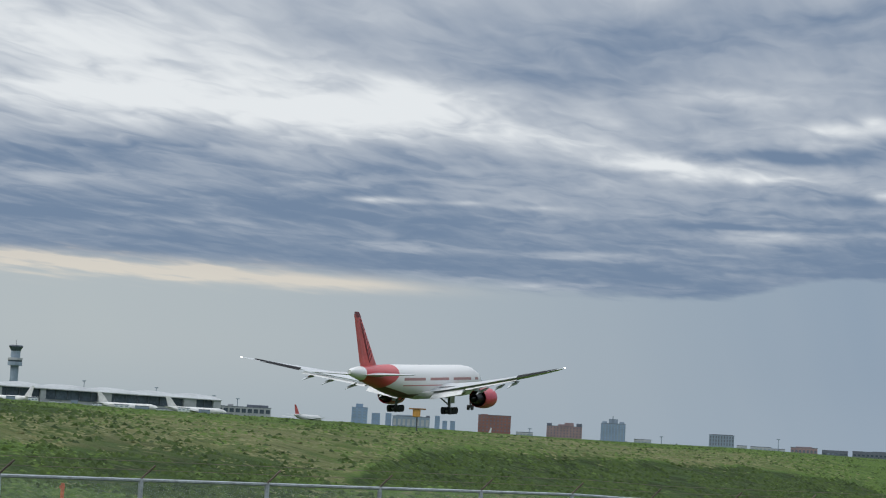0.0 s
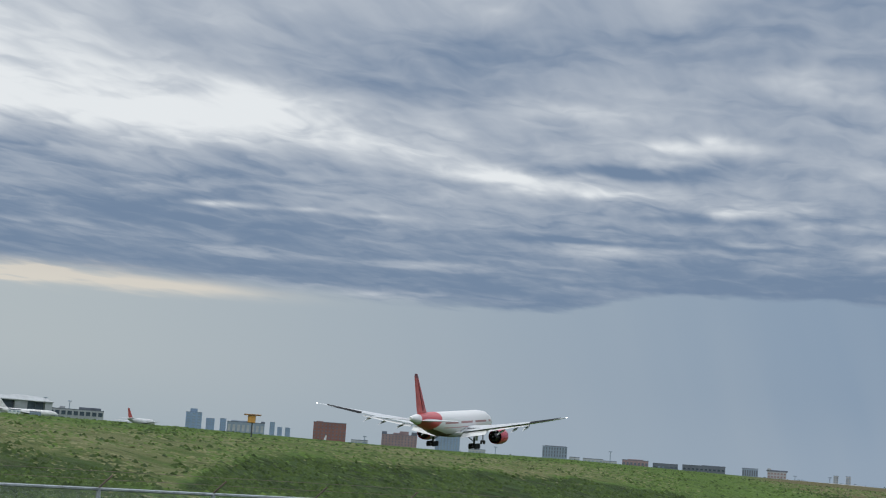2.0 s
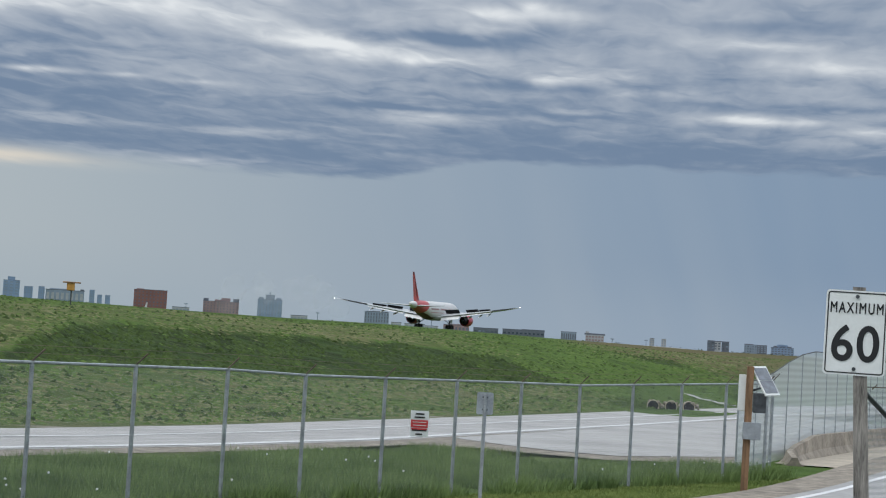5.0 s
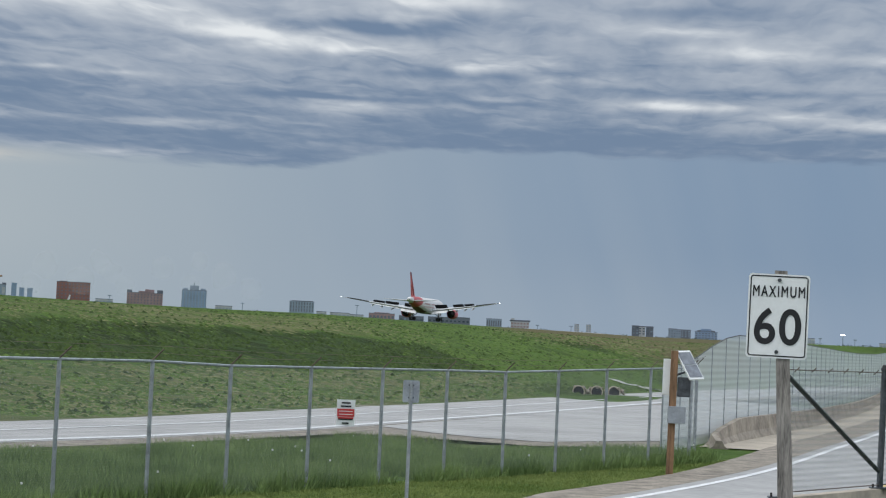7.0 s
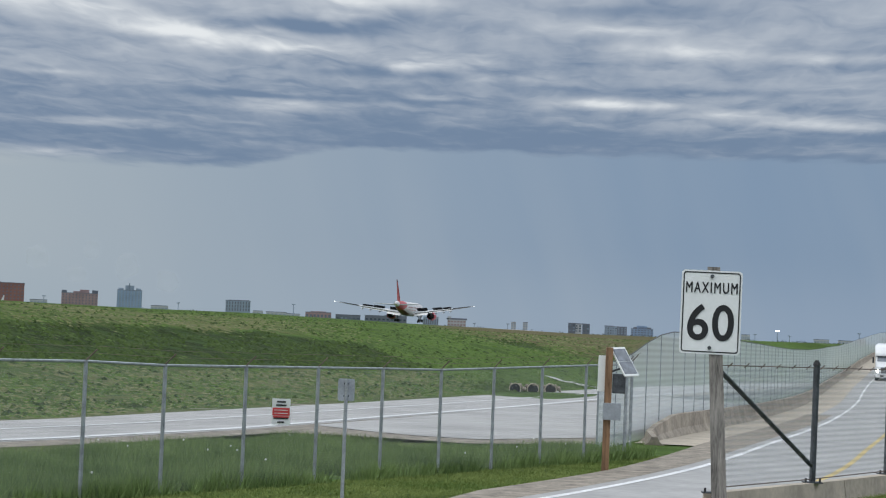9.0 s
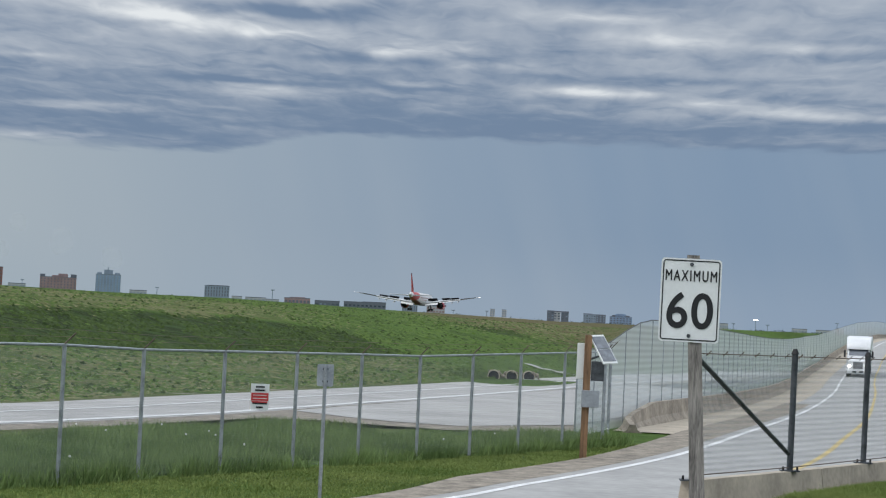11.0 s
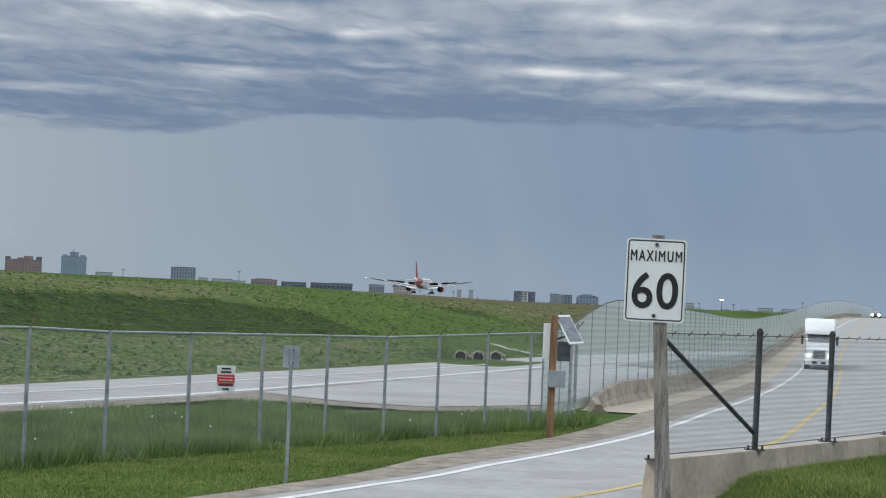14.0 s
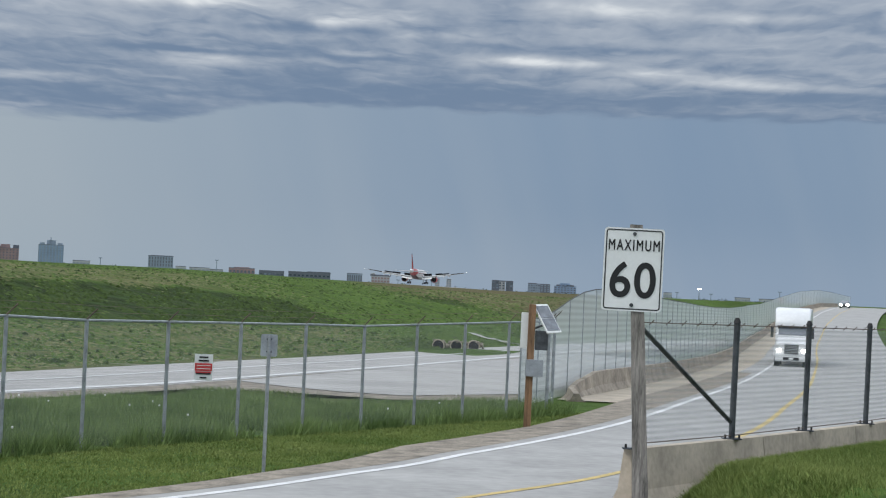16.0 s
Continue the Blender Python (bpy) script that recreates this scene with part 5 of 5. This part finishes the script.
        for dy in (-1.45, 0, 1.45):
            for dx in (-0.7, 0.7):
                wl = rod_part("wheel", (gx + dx - 0.25, dy, 0.67), (gx + dx + 0.25, dy, 0.67), 0.67, M["black"], leg, 18)
    # fin
    bm = bmesh.new()
    loft(bm, [foil(0, y, c, z, t, 0, "z") for z, y, c, t in ((7.4, -19.8, 9.8, 0.05), (9.0, -22.6, 7.2, 0.05), (9.9, -23.5, 6.5, 0.05), (17.9, -30.6, 2.3, 0.06), (18.3, -31.2, 1.7, 0.03))])
    fin = smooth(part("fin", bm, M["fin_red"], p), 50)
    bm = bmesh.new()
    loft(bm, [foil(0, y, c, z, 0.09, 0, "z") for z, y, c in ((9.4, -27.8, 2.3), (17.9, -32.0, 1.1))])
    part("rudder", bm, M["fin_red"], fin)
    # feathered emblem: slim dark rays fanning up both faces of the fin
    for k in range(9):
        z = 9.6 + 0.85 * k
        chord = float(np.interp(z, [9.9, 17.9], [6.5, 2.3]))
        mid = -23.5 - (z - 9.9) * 0.8875 - 0.48 * chord
        for turn in (-38 - 2 * k, 30 - 4 * k):
            bm = bmesh.new()
            box(bm, (0, 0, chord * 0.12), (chord * 0.09 + 0.10, 0.17, chord * 0.27), pose(0, mid, z) @ Matrix.Rotation(radians(turn), 4, "X"))
            part("emblem_ray", bm, M["fin_dark"], fin)
    bm = bmesh.new()
    loft(bm, [foil(0, y, c, z, 0.075, 0, "z") for z, y, c in ((17.4, -30.0, 2.9), (18.35, -31.1, 1.9))])
    part("fin_cap", bm, M["fin_dark"], fin)
    leg = rod_part("nose_gear_leg", (0, 25.6, 4.0), (0, 25.9, 0.55), 0.16, M["gear_leg"], p, 8)
    for dx in (-0.4, 0.4):
        rod_part("wheel", (dx - 0.18, 25.9, 0.53), (dx + 0.18, 25.9, 0.53), 0.53, M["black"], leg, 16)
    # spoilers on the wings, raised after touchdown
    sp = []
    for s in (-1, 1):
        for x0, x1, y0, y1, z0, z1, d in ((4.0, 9.0, 1.2, 0.4, 4.35, 4.75, 2.1), (11.6, 16.4, 0.0, -2.6, 5.15, 5.6, 1.5), (16.7, 21.0, -2.7, -5.0, 5.62, 6.05, 1.2)):
            c = Vector((s * (x0 + x1) / 2, (y0 + y1) / 2, (z0 + z1) / 2 + 0.7))
            run = Vector((s * (x1 - x0), y1 - y0, z1 - z0))
            bm = bmesh.new()
            ax = run.normalized() * s
            ay = Vector((0, 0, 1)).cross(ax).normalized()
            m = Matrix((ax, ay, ax.cross(ay))).transposed().to_4x4()
            box(bm, (0, -d / 2, 0), (run.length, d, 0.06))
            q = part("spoiler", bm, M["spoiler"], p)
            q.matrix_basis = Matrix.Translation(c) @ m
            sp.append((q, Matrix.Translation(c) @ m))
    return p, sp, wings


plane, spoilers, wings = airliner()


def parked_airliner(a, d, turn, tail):
    x, y = at_polar(a, d)
    p = thing("parked_airliner", "small white airliner parked on the far apron", "aeroplane", pose(x, y, land(x, y) - 1.3, 0, 0, turn), "parked airliners")
    bm = bmesh.new()
    loft(bm, [[(r * math.cos(2 * math.pi * k / 14), yy, zc + r * math.sin(2 * math.pi * k / 14)) for k in range(14)]
              for yy, zc, r in ((19, 2.6, 0.3), (17.5, 2.8, 1.3), (14, 3.0, 2.0), (-8, 3.0, 2.0), (-15, 3.7, 1.2), (-19, 4.2, 0.3))])
    smooth(part("fuselage", bm, M["wing_white"], p))
    bm = bmesh.new()
    loft(bm, [foil(0, -11.5, 6.0, 4.4, 0.06, 0, "z"), foil(0, -17.0, 2.4, 11.0, 0.06, 0, "z")])
    part("fin", bm, tail, p)
    for s in (-1, 1):
        bm = bmesh.new()
        loft(bm, [foil(s * 1.5, 5, 6.5, 2.0, 0.1), foil(s * 16.5, -5, 1.6, 3.4, 0.1)])
        part("wing", bm, M["wing"], p)
        bm = bmesh.new()
        loft(bm, [foil(s * 0.5, -14, 3.6, 4.2, 0.07), foil(s * 6, -17.5, 1.5, 4.6, 0.07)])
        part("tailplane", bm, M["wing"], p)


parked_airliner(-20.6, 1295, -8, M["fin_red"])
parked_airliner(-15.42, 1700, 168, M["wing_white"])
parked_airliner(-29.3, 1180, 75, M["wing_white"])
parked_airliner(-25.9, 1180, -80, M["wing_white"])
parked_airliner(-23.9, 1200, -75, M["wing_white"])


# ---- road vehicles ----
def lorry():
    p = thing("lorry", "white long-nosed lorry with roof fairing and lit headlights", "truck")
    white = material("lorry_white", (0.78, 0.79, 0.80), 0.3, vary=0.05, scale=0.6)
    chrome = material("lorry_chrome", (0.55, 0.56, 0.58), 0.2, 0.9, vary=0.1)
    lamp = material("lit_headlight", (1.0, 0.98, 0.93), glow=9.0)

    def shell(name, rings, mat, parent=p):
        bm = bmesh.new()
        loft(bm, [[(-w, y, z0), (w, y, z0), (w, y, z1 - 0.12), (w - 0.12, y, z1), (-w + 0.12, y, z1), (-w, y, z1 - 0.12)] for y, w, z0, z1 in rings])
        return smooth(part(name, bm, mat, parent), 35)
    shell("hood", [(0.0, 0.95, 0.75, 1.65), (0.35, 1.05, 0.7, 1.78), (1.7, 1.1, 0.7, 2.05)], white)
    cab = shell("cab", [(1.55, 1.12, 0.7, 2.1), (1.75, 1.13, 0.7, 2.2), (2.35, 1.13, 0.7, 2.85), (4.6, 1.15, 0.7, 2.9)], white)
    shell("roof_fairing", [(1.95, 1.15, 2.85, 3.1), (2.4, 1.24, 2.85, 3.75), (3.2, 1.27, 2.85, 4.1), (4.6, 1.27, 2.85, 4.15)], white)
    bm = bmesh.new()
    loft(bm, [[(-0.98, 1.70, 2.20), (0.98, 1.70, 2.20), (0.98, 1.73, 2.23), (-0.98, 1.73, 2.23)], [(-0.95, 2.22, 2.80), (0.95, 2.22, 2.80), (0.95, 2.27, 2.80), (-0.95, 2.27, 2.80)]])
    part("windscreen", bm, M["solar"], cab)
    box_part("sun_visor", (0, 2.15, 2.84), (2.1, 0.35, 0.10), M["dark_steel"], cab, 0.03)
    grille = box_part("grille", (0, -0.03, 1.22), (1.0, 0.08, 0.72), chrome, p, 0.04)
    for k in range(6):
        box_part("grille_bar", (0, -0.075, 0.95 + 0.11 * k), (0.9, 0.02, 0.055), M["black"], grille)
    box_part("badge_bar", (0, -0.09, 1.22), (0.95, 0.02, 0.05), chrome, grille, m=Matrix.Rotation(radians(0), 4, "Y"))
    for s in (-1, 1):
        box_part("headlight", (s * 0.86, -0.02, 1.12), (0.30, 0.12, 0.22), lamp, p, 0.05, "glowing white headlight")
        box_part("fender", (s * 1.02, 0.75, 0.95), (0.42, 1.5, 0.62), white, p, 0.15)
        mr = box_part("mirror", (s * 1.42, 1.75, 2.35), (0.20, 0.16, 0.72), M["black"], cab, 0.04)
        rod_part("mirror_arm", (s * 1.12, 1.8, 2.35), (s * 1.42, 1.78, 2.35), 0.025, M["black"], cab)
        rod_part("exhaust_stack", (s * 1.12, 4.75, 0.8), (s * 1.12, 4.75, 3.9), 0.08, chrome, p)
        for y in (0.95, 5.2, 6.4, 14.5, 15.8):
            rod_part("wheel", (s * 0.80, y, 0.5), (s * 1.18, y, 0.5), 0.5, M["black"], p, 18)
    bump = box_part("bumper", (0, -0.12, 0.55), (2.25, 0.3, 0.36), white, p, 0.06)
    box_part("bumper_intake", (0, -0.28, 0.56), (1.1, 0.03, 0.20), M["black"], bump)
    box_part("plate_bar", (0, -0.30, 0.56), (0.30, 0.02, 0.15), M["sign_white"], bump)
    box_part("chassis", (0, 7.5, 0.95), (0.9, 13.0, 0.25), M["dark_steel"], p)
    box_part("trailer", (0, 11.0, 2.62), (2.56, 11.6, 2.95), white, p, 0.05)
    return p


truck = lorry()


def small_car():
    p = thing("car", "dark car with lit headlights coming over the rise", "car")
    paint = material("dark_car_paint", (0.05, 0.05, 0.055), 0.3, vary=0.1)
    lamp = material("lit_car_headlight", (1.0, 0.97, 0.9), glow=14.0)
    bm = bmesh.new()
    loft(bm, [[(-w, y, z0), (w, y, z0), (w, y, z1), (-w, y, z1)] for y, w, z0, z1 in ((0, 0.75, 0.35, 0.75), (0.3, 0.88, 0.25, 0.9), (1.3, 0.9, 0.25, 1.0), (3.9, 0.9, 0.25, 1.05), (4.5, 0.82, 0.35, 0.95))])
    smooth(part("body", bm, paint, p))
    bm = bmesh.new()
    loft(bm, [[(-w, y, 0.95), (w, y, 0.95), (w - 0.12, y, z1), (-w + 0.12, y, z1)] for y, w, z1 in ((1.1, 0.82, 1.0), (1.9, 0.82, 1.5), (3.4, 0.82, 1.5), (4.1, 0.8, 1.02))])
    smooth(part("cabin", bm, M["solar"], p))
    for s in (-1, 1):
        bm = bmesh.new()
        bmesh.ops.create_icosphere(bm, subdivisions=2, radius=0.33, matrix=Matrix.Translation((s * 0.66, -0.05, 0.66)) @ Matrix.Diagonal((1, 0.3, 0.8, 1)))
        part("headlight", bm, lamp, p, "glowing white headlight")
        for y in (0.9, 3.6):
            rod_part("wheel", (s * 0.66, y, 0.32), (s * 0.9, y, 0.32), 0.32, M["black"], p, 14)
    return p


car = small_car()


# ---- grass in blades ----
def sward(name, label, x, y, hmin, hmax, width, per, mat, seed, lean=0.4):
    """Tufts of thin blades standing on the ground sheet."""
    g = np.random.default_rng(seed)
    x, y = np.repeat(x, per), np.repeat(y, per)
    x, y = x + g.normal(0, width * 2.2, len(x)), y + g.normal(0, width * 2.2, len(y))
    z, h, a = ground_z(x, y), g.uniform(hmin, hmax, len(x)), g.uniform(-1.2, 1.2, len(x))
    dx, dy = width * np.cos(a), width * np.sin(a)
    co = np.empty((len(x), 3, 3), np.float32)
    co[:, 0] = np.stack([x - dx, y - dy, z - 0.03], 1)
    co[:, 1] = np.stack([x + dx, y + dy, z - 0.03], 1)
    co[:, 2] = np.stack([x + g.normal(0, lean, len(x)) * h, y + g.normal(0, lean, len(x)) * h, z + h], 1)
    me = bpy.data.meshes.new(name)
    me.from_pydata(co.reshape(-1, 3), [], np.arange(3 * len(x)).reshape(-1, 3))
    me.materials.append(mat)
    tagged(new(name, me), label, "grass", kind="stuff")


def clumps(name, label, x, y, size, height, mat, seed):
    """Low flattened grass clumps, longer along the slope than across it."""
    g = np.random.default_rng(seed)
    n = len(x)
    z, w, h, a = ground_z(x, y), g.uniform(0.5, 1.3, n) * size, g.uniform(0.4, 1.2, n) * height, g.uniform(-0.25, 0.25, n) - np.arctan2(x, y)
    co = np.empty((n, 6, 3), np.float32)
    for k in range(5):
        b = 2 * math.pi * k / 5 + g.uniform(-0.4, 0.4, n)
        u, v = w * np.cos(b), 0.6 * w * np.sin(b)
        co[:, k] = np.stack([x + u * np.cos(a) - v * np.sin(a), y + u * np.sin(a) + v * np.cos(a), z - 0.05], 1)
    co[:, 5] = np.stack([x + g.normal(0, 0.3, n) * w, y + g.normal(0, 0.2, n) * w, z + h], 1)
    tri = np.array([(0, 1, 5), (1, 2, 5), (2, 3, 5), (3, 4, 5), (4, 0, 5)])
    me = bpy.data.meshes.new(name)
    me.from_pydata(co.reshape(-1, 3), [], (np.arange(n)[:, None, None] * 6 + tri).reshape(-1, 3))
    me.materials.append(mat)
    me.shade_smooth()
    tagged(new(name, me), label, "grass", kind="stuff")


def bank_grass():
    g = np.random.default_rng(5)
    n = 120000
    az, u = g.uniform(-33, 8, n), g.random(n)
    toe = np.interp(az, TOE_AZ, TOE)
    d = (toe + 2) * (np.maximum(1.9, 215 / toe)) ** u
    x, y = d * np.sin(np.radians(az)), d * np.cos(np.radians(az))
    clump = patchwork(x * 0.55, y * 0.55, 11) * 0.6 + patchwork(x * 1.4, y * 1.4, 12) * 0.4
    lush, dry, brown, bare = growths(x, y)
    keep = (clump > 0.36) & (bare < 0.3) & (g.random(n) < 0.35 + clump) & (az < 5.5)
    x, y, lush, dry, brown = (q[keep] for q in (x, y, lush, dry, brown))
    roll = g.random(len(x))
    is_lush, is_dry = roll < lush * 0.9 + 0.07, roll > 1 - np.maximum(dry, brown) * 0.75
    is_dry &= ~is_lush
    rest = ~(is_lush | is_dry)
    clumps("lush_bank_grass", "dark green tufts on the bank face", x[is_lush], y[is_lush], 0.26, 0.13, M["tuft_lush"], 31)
    clumps("dry_bank_grass", "short straw-coloured tufts on the bank", x[is_dry], y[is_dry], 0.34, 0.05, M["tuft_dry"], 32)
    clumps("meadow_bank_grass", "fresh green meadow tufts on the bank", x[rest], y[rest], 0.30, 0.07, M["tuft_meadow"], 33)


bank_grass()


def grass():
    g = np.random.default_rng(21)
    # tall meadow between the fence and the service road
    n = 70000
    k, v = g.uniform(-8, 8.6, n), g.uniform(-0.03, 0.92, n)
    wide = 7.6 + 0.15 * k
    x, y = -6.22 + 1.148 * k - 0.882 * wide * v, 34.05 + 2.153 * k + 0.47 * wide * v
    clump = 0.6 * patchwork(x * 0.7, y * 0.7, 21) + 0.4 * patchwork(x * 2.0, y * 2.0, 22)
    keep = (clump > 0.30) & ~((k > 6.2) & (v > 0.25)) & (g.random(n) < 1.25 - np.maximum(0, v - 0.75) * 5 * (1.2 - clump))
    x, y, v, clump = x[keep], y[keep], v[keep], clump[keep]
    high = clump > 0.55
    sward("tall_grass", "tall fine green meadow grass along the fence", x[high], y[high], 0.22, 0.50, 0.010, 3, M["blade"], 1)
    sward("meadow_grass", "knee-high green meadow grass along the fence", x[~high], y[~high], 0.12, 0.36, 0.010, 3, M["blade"], 4)
    # weeds thinning out over the gravel edge
    k, v = g.uniform(-8, 8.0, 1600), 0.86 + np.abs(g.normal(0, 0.10, 1600))
    wx, wy = -6.22 + 1.148 * k - 0.882 * (7.6 + 0.15 * k) * v, 34.05 + 2.153 * k + 0.47 * (7.6 + 0.15 * k) * v
    sward("edge_weeds", "sparse weeds growing through the gravel edge", wx, wy, 0.05, 0.26, 0.012, 5, M["blade_short"], 6, 0.6)
    dots = [(x[i], y[i], float(q)) for i, q in zip(g.choice(len(x), 90, False), g.uniform(0.3, 0.5, 90)) if patchwork(x[i] * 0.3, y[i] * 0.3, 23) > 0.5]
    # mown verge
    k, q = g.uniform(-8, 10.6, 90000), g.uniform(0.0, 6.8, 90000)
    x, y = -6.22 + 1.148 * k + 0.882 * q, 34.05 + 2.153 * k - 0.47 * q
    d2 = (x[:, None] - ROAD[None, :330:3, 0]) ** 2 + (y[:, None] - ROAD[None, :330:3, 1]) ** 2
    near = np.argmin(d2, 1) * 3
    off = np.sqrt(d2.min(1))
    ragged = (patchwork(x * 1.3, y * 1.3, 24) - 0.5) * 0.7
    keep = off > np.array([turf_edge(v) for v in ROAD[:330, 1]])[near] + ragged
    sward("mown_grass", "short olive-green verge grass by the road", x[keep], y[keep], 0.015, 0.05, 0.014, 3, M["blade_short"], 2, 0.9)
    # bank before the barrier
    u, v = g.uniform(0.2, 16, 60000), g.uniform(0.28, 1, 60000) * g.choice((1.2, 3.0, 7.0), 60000)
    x, y = 2.8 + 0.503 * u + 0.864 * v, 27.3 + 0.864 * u - 0.503 * v
    keep = y > 12
    sward("verge_bank_grass", "short rough grass on the bank before the barrier", x[keep], y[keep], 0.03, 0.12, 0.009, 3, M["blade_short"], 3, 0.7)
    bm = bmesh.new()
    for x, y, z in dots:
        bmesh.ops.create_icosphere(bm, subdivisions=1, radius=0.024, matrix=Matrix.Translation((x, y, z)))
    tagged(part("wild_flowers", bm, M["flower"]), "small white wild flowers in the tall grass", "flowers", kind="stuff")


grass()



# ---- smoke from the tyres at touchdown ----
def tyre_smoke():
    """Soft puffs that start at the wheels and spread as they drift; each is keyed in motions()."""
    rnd = random.Random(8)
    s = thing("tyre_smoke", "thin pale tyre smoke drifting over the runway", "smoke")
    mat = material("thin_smoke", (0.95, 0.96, 0.97), 1.0, vary=0.02, alpha=0.03)
    puffs = []
    for k in range(11):
        bm = bmesh.new()
        bmesh.ops.create_icosphere(bm, subdivisions=3, radius=1.0)
        size = rnd.uniform(2.4, 4.2)
        for v in bm.verts:
            v.co *= size * (1 + 0.35 * noise.noise(v.co * 1.3 + Vector((k * 7.0, 0, 0))))
        q = part("puff", bm, mat, s)
        q.data.shade_smooth()
        q.visible_shadow = False
        puffs.append((q, Vector(((k - 5) * 0.42 + rnd.uniform(-0.15, 0.15), rnd.uniform(-1, 1), (k * 0.62) % 1.0 + 0.1))))
    return s, puffs


smoke, puffs = tyre_smoke()

# ---- everything that moves ----
def motions():
    h = 6.104
    # seconds, distance along the runway, height of the wheels, nose-up angle
    run = [(0, 335.2, 10.55, 3.5), (0.5, 367.6, 10.15, 3.6), (1, 399.2, 9.8, 3.7), (1.5, 430.4, 9.5, 3.8), (2, 461.2, 9.35, 3.8), (2.5, 491.8, 9.25, 3.5), (3, 522.0, 9.3, 3.2), (3.5, 551.9, 9.4, 2.8),
           (4, 581.9, 9.5, 2.2), (4.5, 612.6, 9.65, 1.5), (5, 643.5, 9.9, 1.0), (6, 704.5, 10.4, 0.3), (7, 764.3, 10.9, 0), (7.5, 794.2, 11.15, 0), (8, 823.0, 11.35, 0), (8.5, 850.6, 11.5, 0), (9, 877.8, 11.7, 0),
           (10, 930, 11.95, 0), (11.5, 1008, 12.4, 0), (12, 1033, 12.6, 0), (12.5, 1058, 12.75, 0), (14, 1127.5, 13.3, 0), (16, 1212.2, 13.8, 0)]
    lat_of = lambda t: float(np.interp(t, [0, 2, 3.5, 5, 9], [-144.5, -145.1, -145.5, -145.3, -144.8]))
    c, s = math.cos(radians(-h)), math.sin(radians(-h))
    walk(plane, [(t, pose(lat_of(t) * c - d * s, lat_of(t) * s + d * c, z, up, 0, -float(np.interp(t, [0, 2, 3.5, 16], [4.7, 6.0, 7.2, 7.2])))) for t, d, z, up in run])
    for q, at in spoilers:
        walk(q, [(t, at @ pose(0, 0, 0, -a, 0, 0)) for t, a in ((0, 0), (2.6, 0), (3.4, 42), (16, 42))])
    for w, s in wings:
        c = Vector((s * 3.0, 2.0, 4.3))
        # the wings bend up in flight and settle on the ground
        walk(w, [(t, Matrix.Translation(c) @ Matrix.Rotation(radians(-s * a), 4, "Y") @ Matrix.Translation(-c)) for t, a in ((0, 2.8), (2.5, 2.7), (4.5, 1.2), (7, 0), (16, 0))])
    walk(smoke, [(t, pose(x, y, z)) for t, x, y, z in ((0, -97, 505, 2), (2.4, -97, 507, 2), (2.8, -97, 514, 8.2), (3.0, -97, 520, 8.9), (3.6, -98, 534, 9.6), (4.5, -103, 540, 10.6), (7, -128, 548, 13), (9, -150, 552, 15), (16, -230, 560, 20))])
    for q, way_out in puffs:
        walk(q, [(t, Matrix.Translation((way_out.x * a, way_out.y * b, way_out.z * c))) for t, a, b, c in ((0, 1, 3, 0.5), (2.8, 2.5, 5, 1.5), (3.2, 4.5, 9, 3), (4.5, 6, 14, 7), (7, 14, 20, 9), (16, 34, 30, 14))])
    rows = []
    for t, y in ((0, 345), (3, 305), (6, 265), (9, 225), (10.5, 206), (12, 186), (13, 171.5), (14, 157.5), (15, 146), (16, 135)):
        x0, x1 = road_x(y - 2), road_x(y + 6)
        a = math.degrees(math.atan2(x1 - x0, 8.0))
        up = math.degrees(math.atan2(road_z(y + 6) - road_z(y), 6.0))
        rows.append((t, pose(road_x(y) - 1.8, y, road_z(y) + 0.035, up, 0, -a)))
    walk(truck, rows)
    rows = []
    for t, y in ((0, 560), (9, 455), (12, 425), (14, 402), (16, 380)):
        a = math.degrees(math.atan2(road_x(y + 6) - road_x(y - 2), 8.0))
        rows.append((t, pose(road_x(y) - 1.7, y, road_z(y) + 0.035, 0, 0, -a)))
    walk(car, rows)


motions()
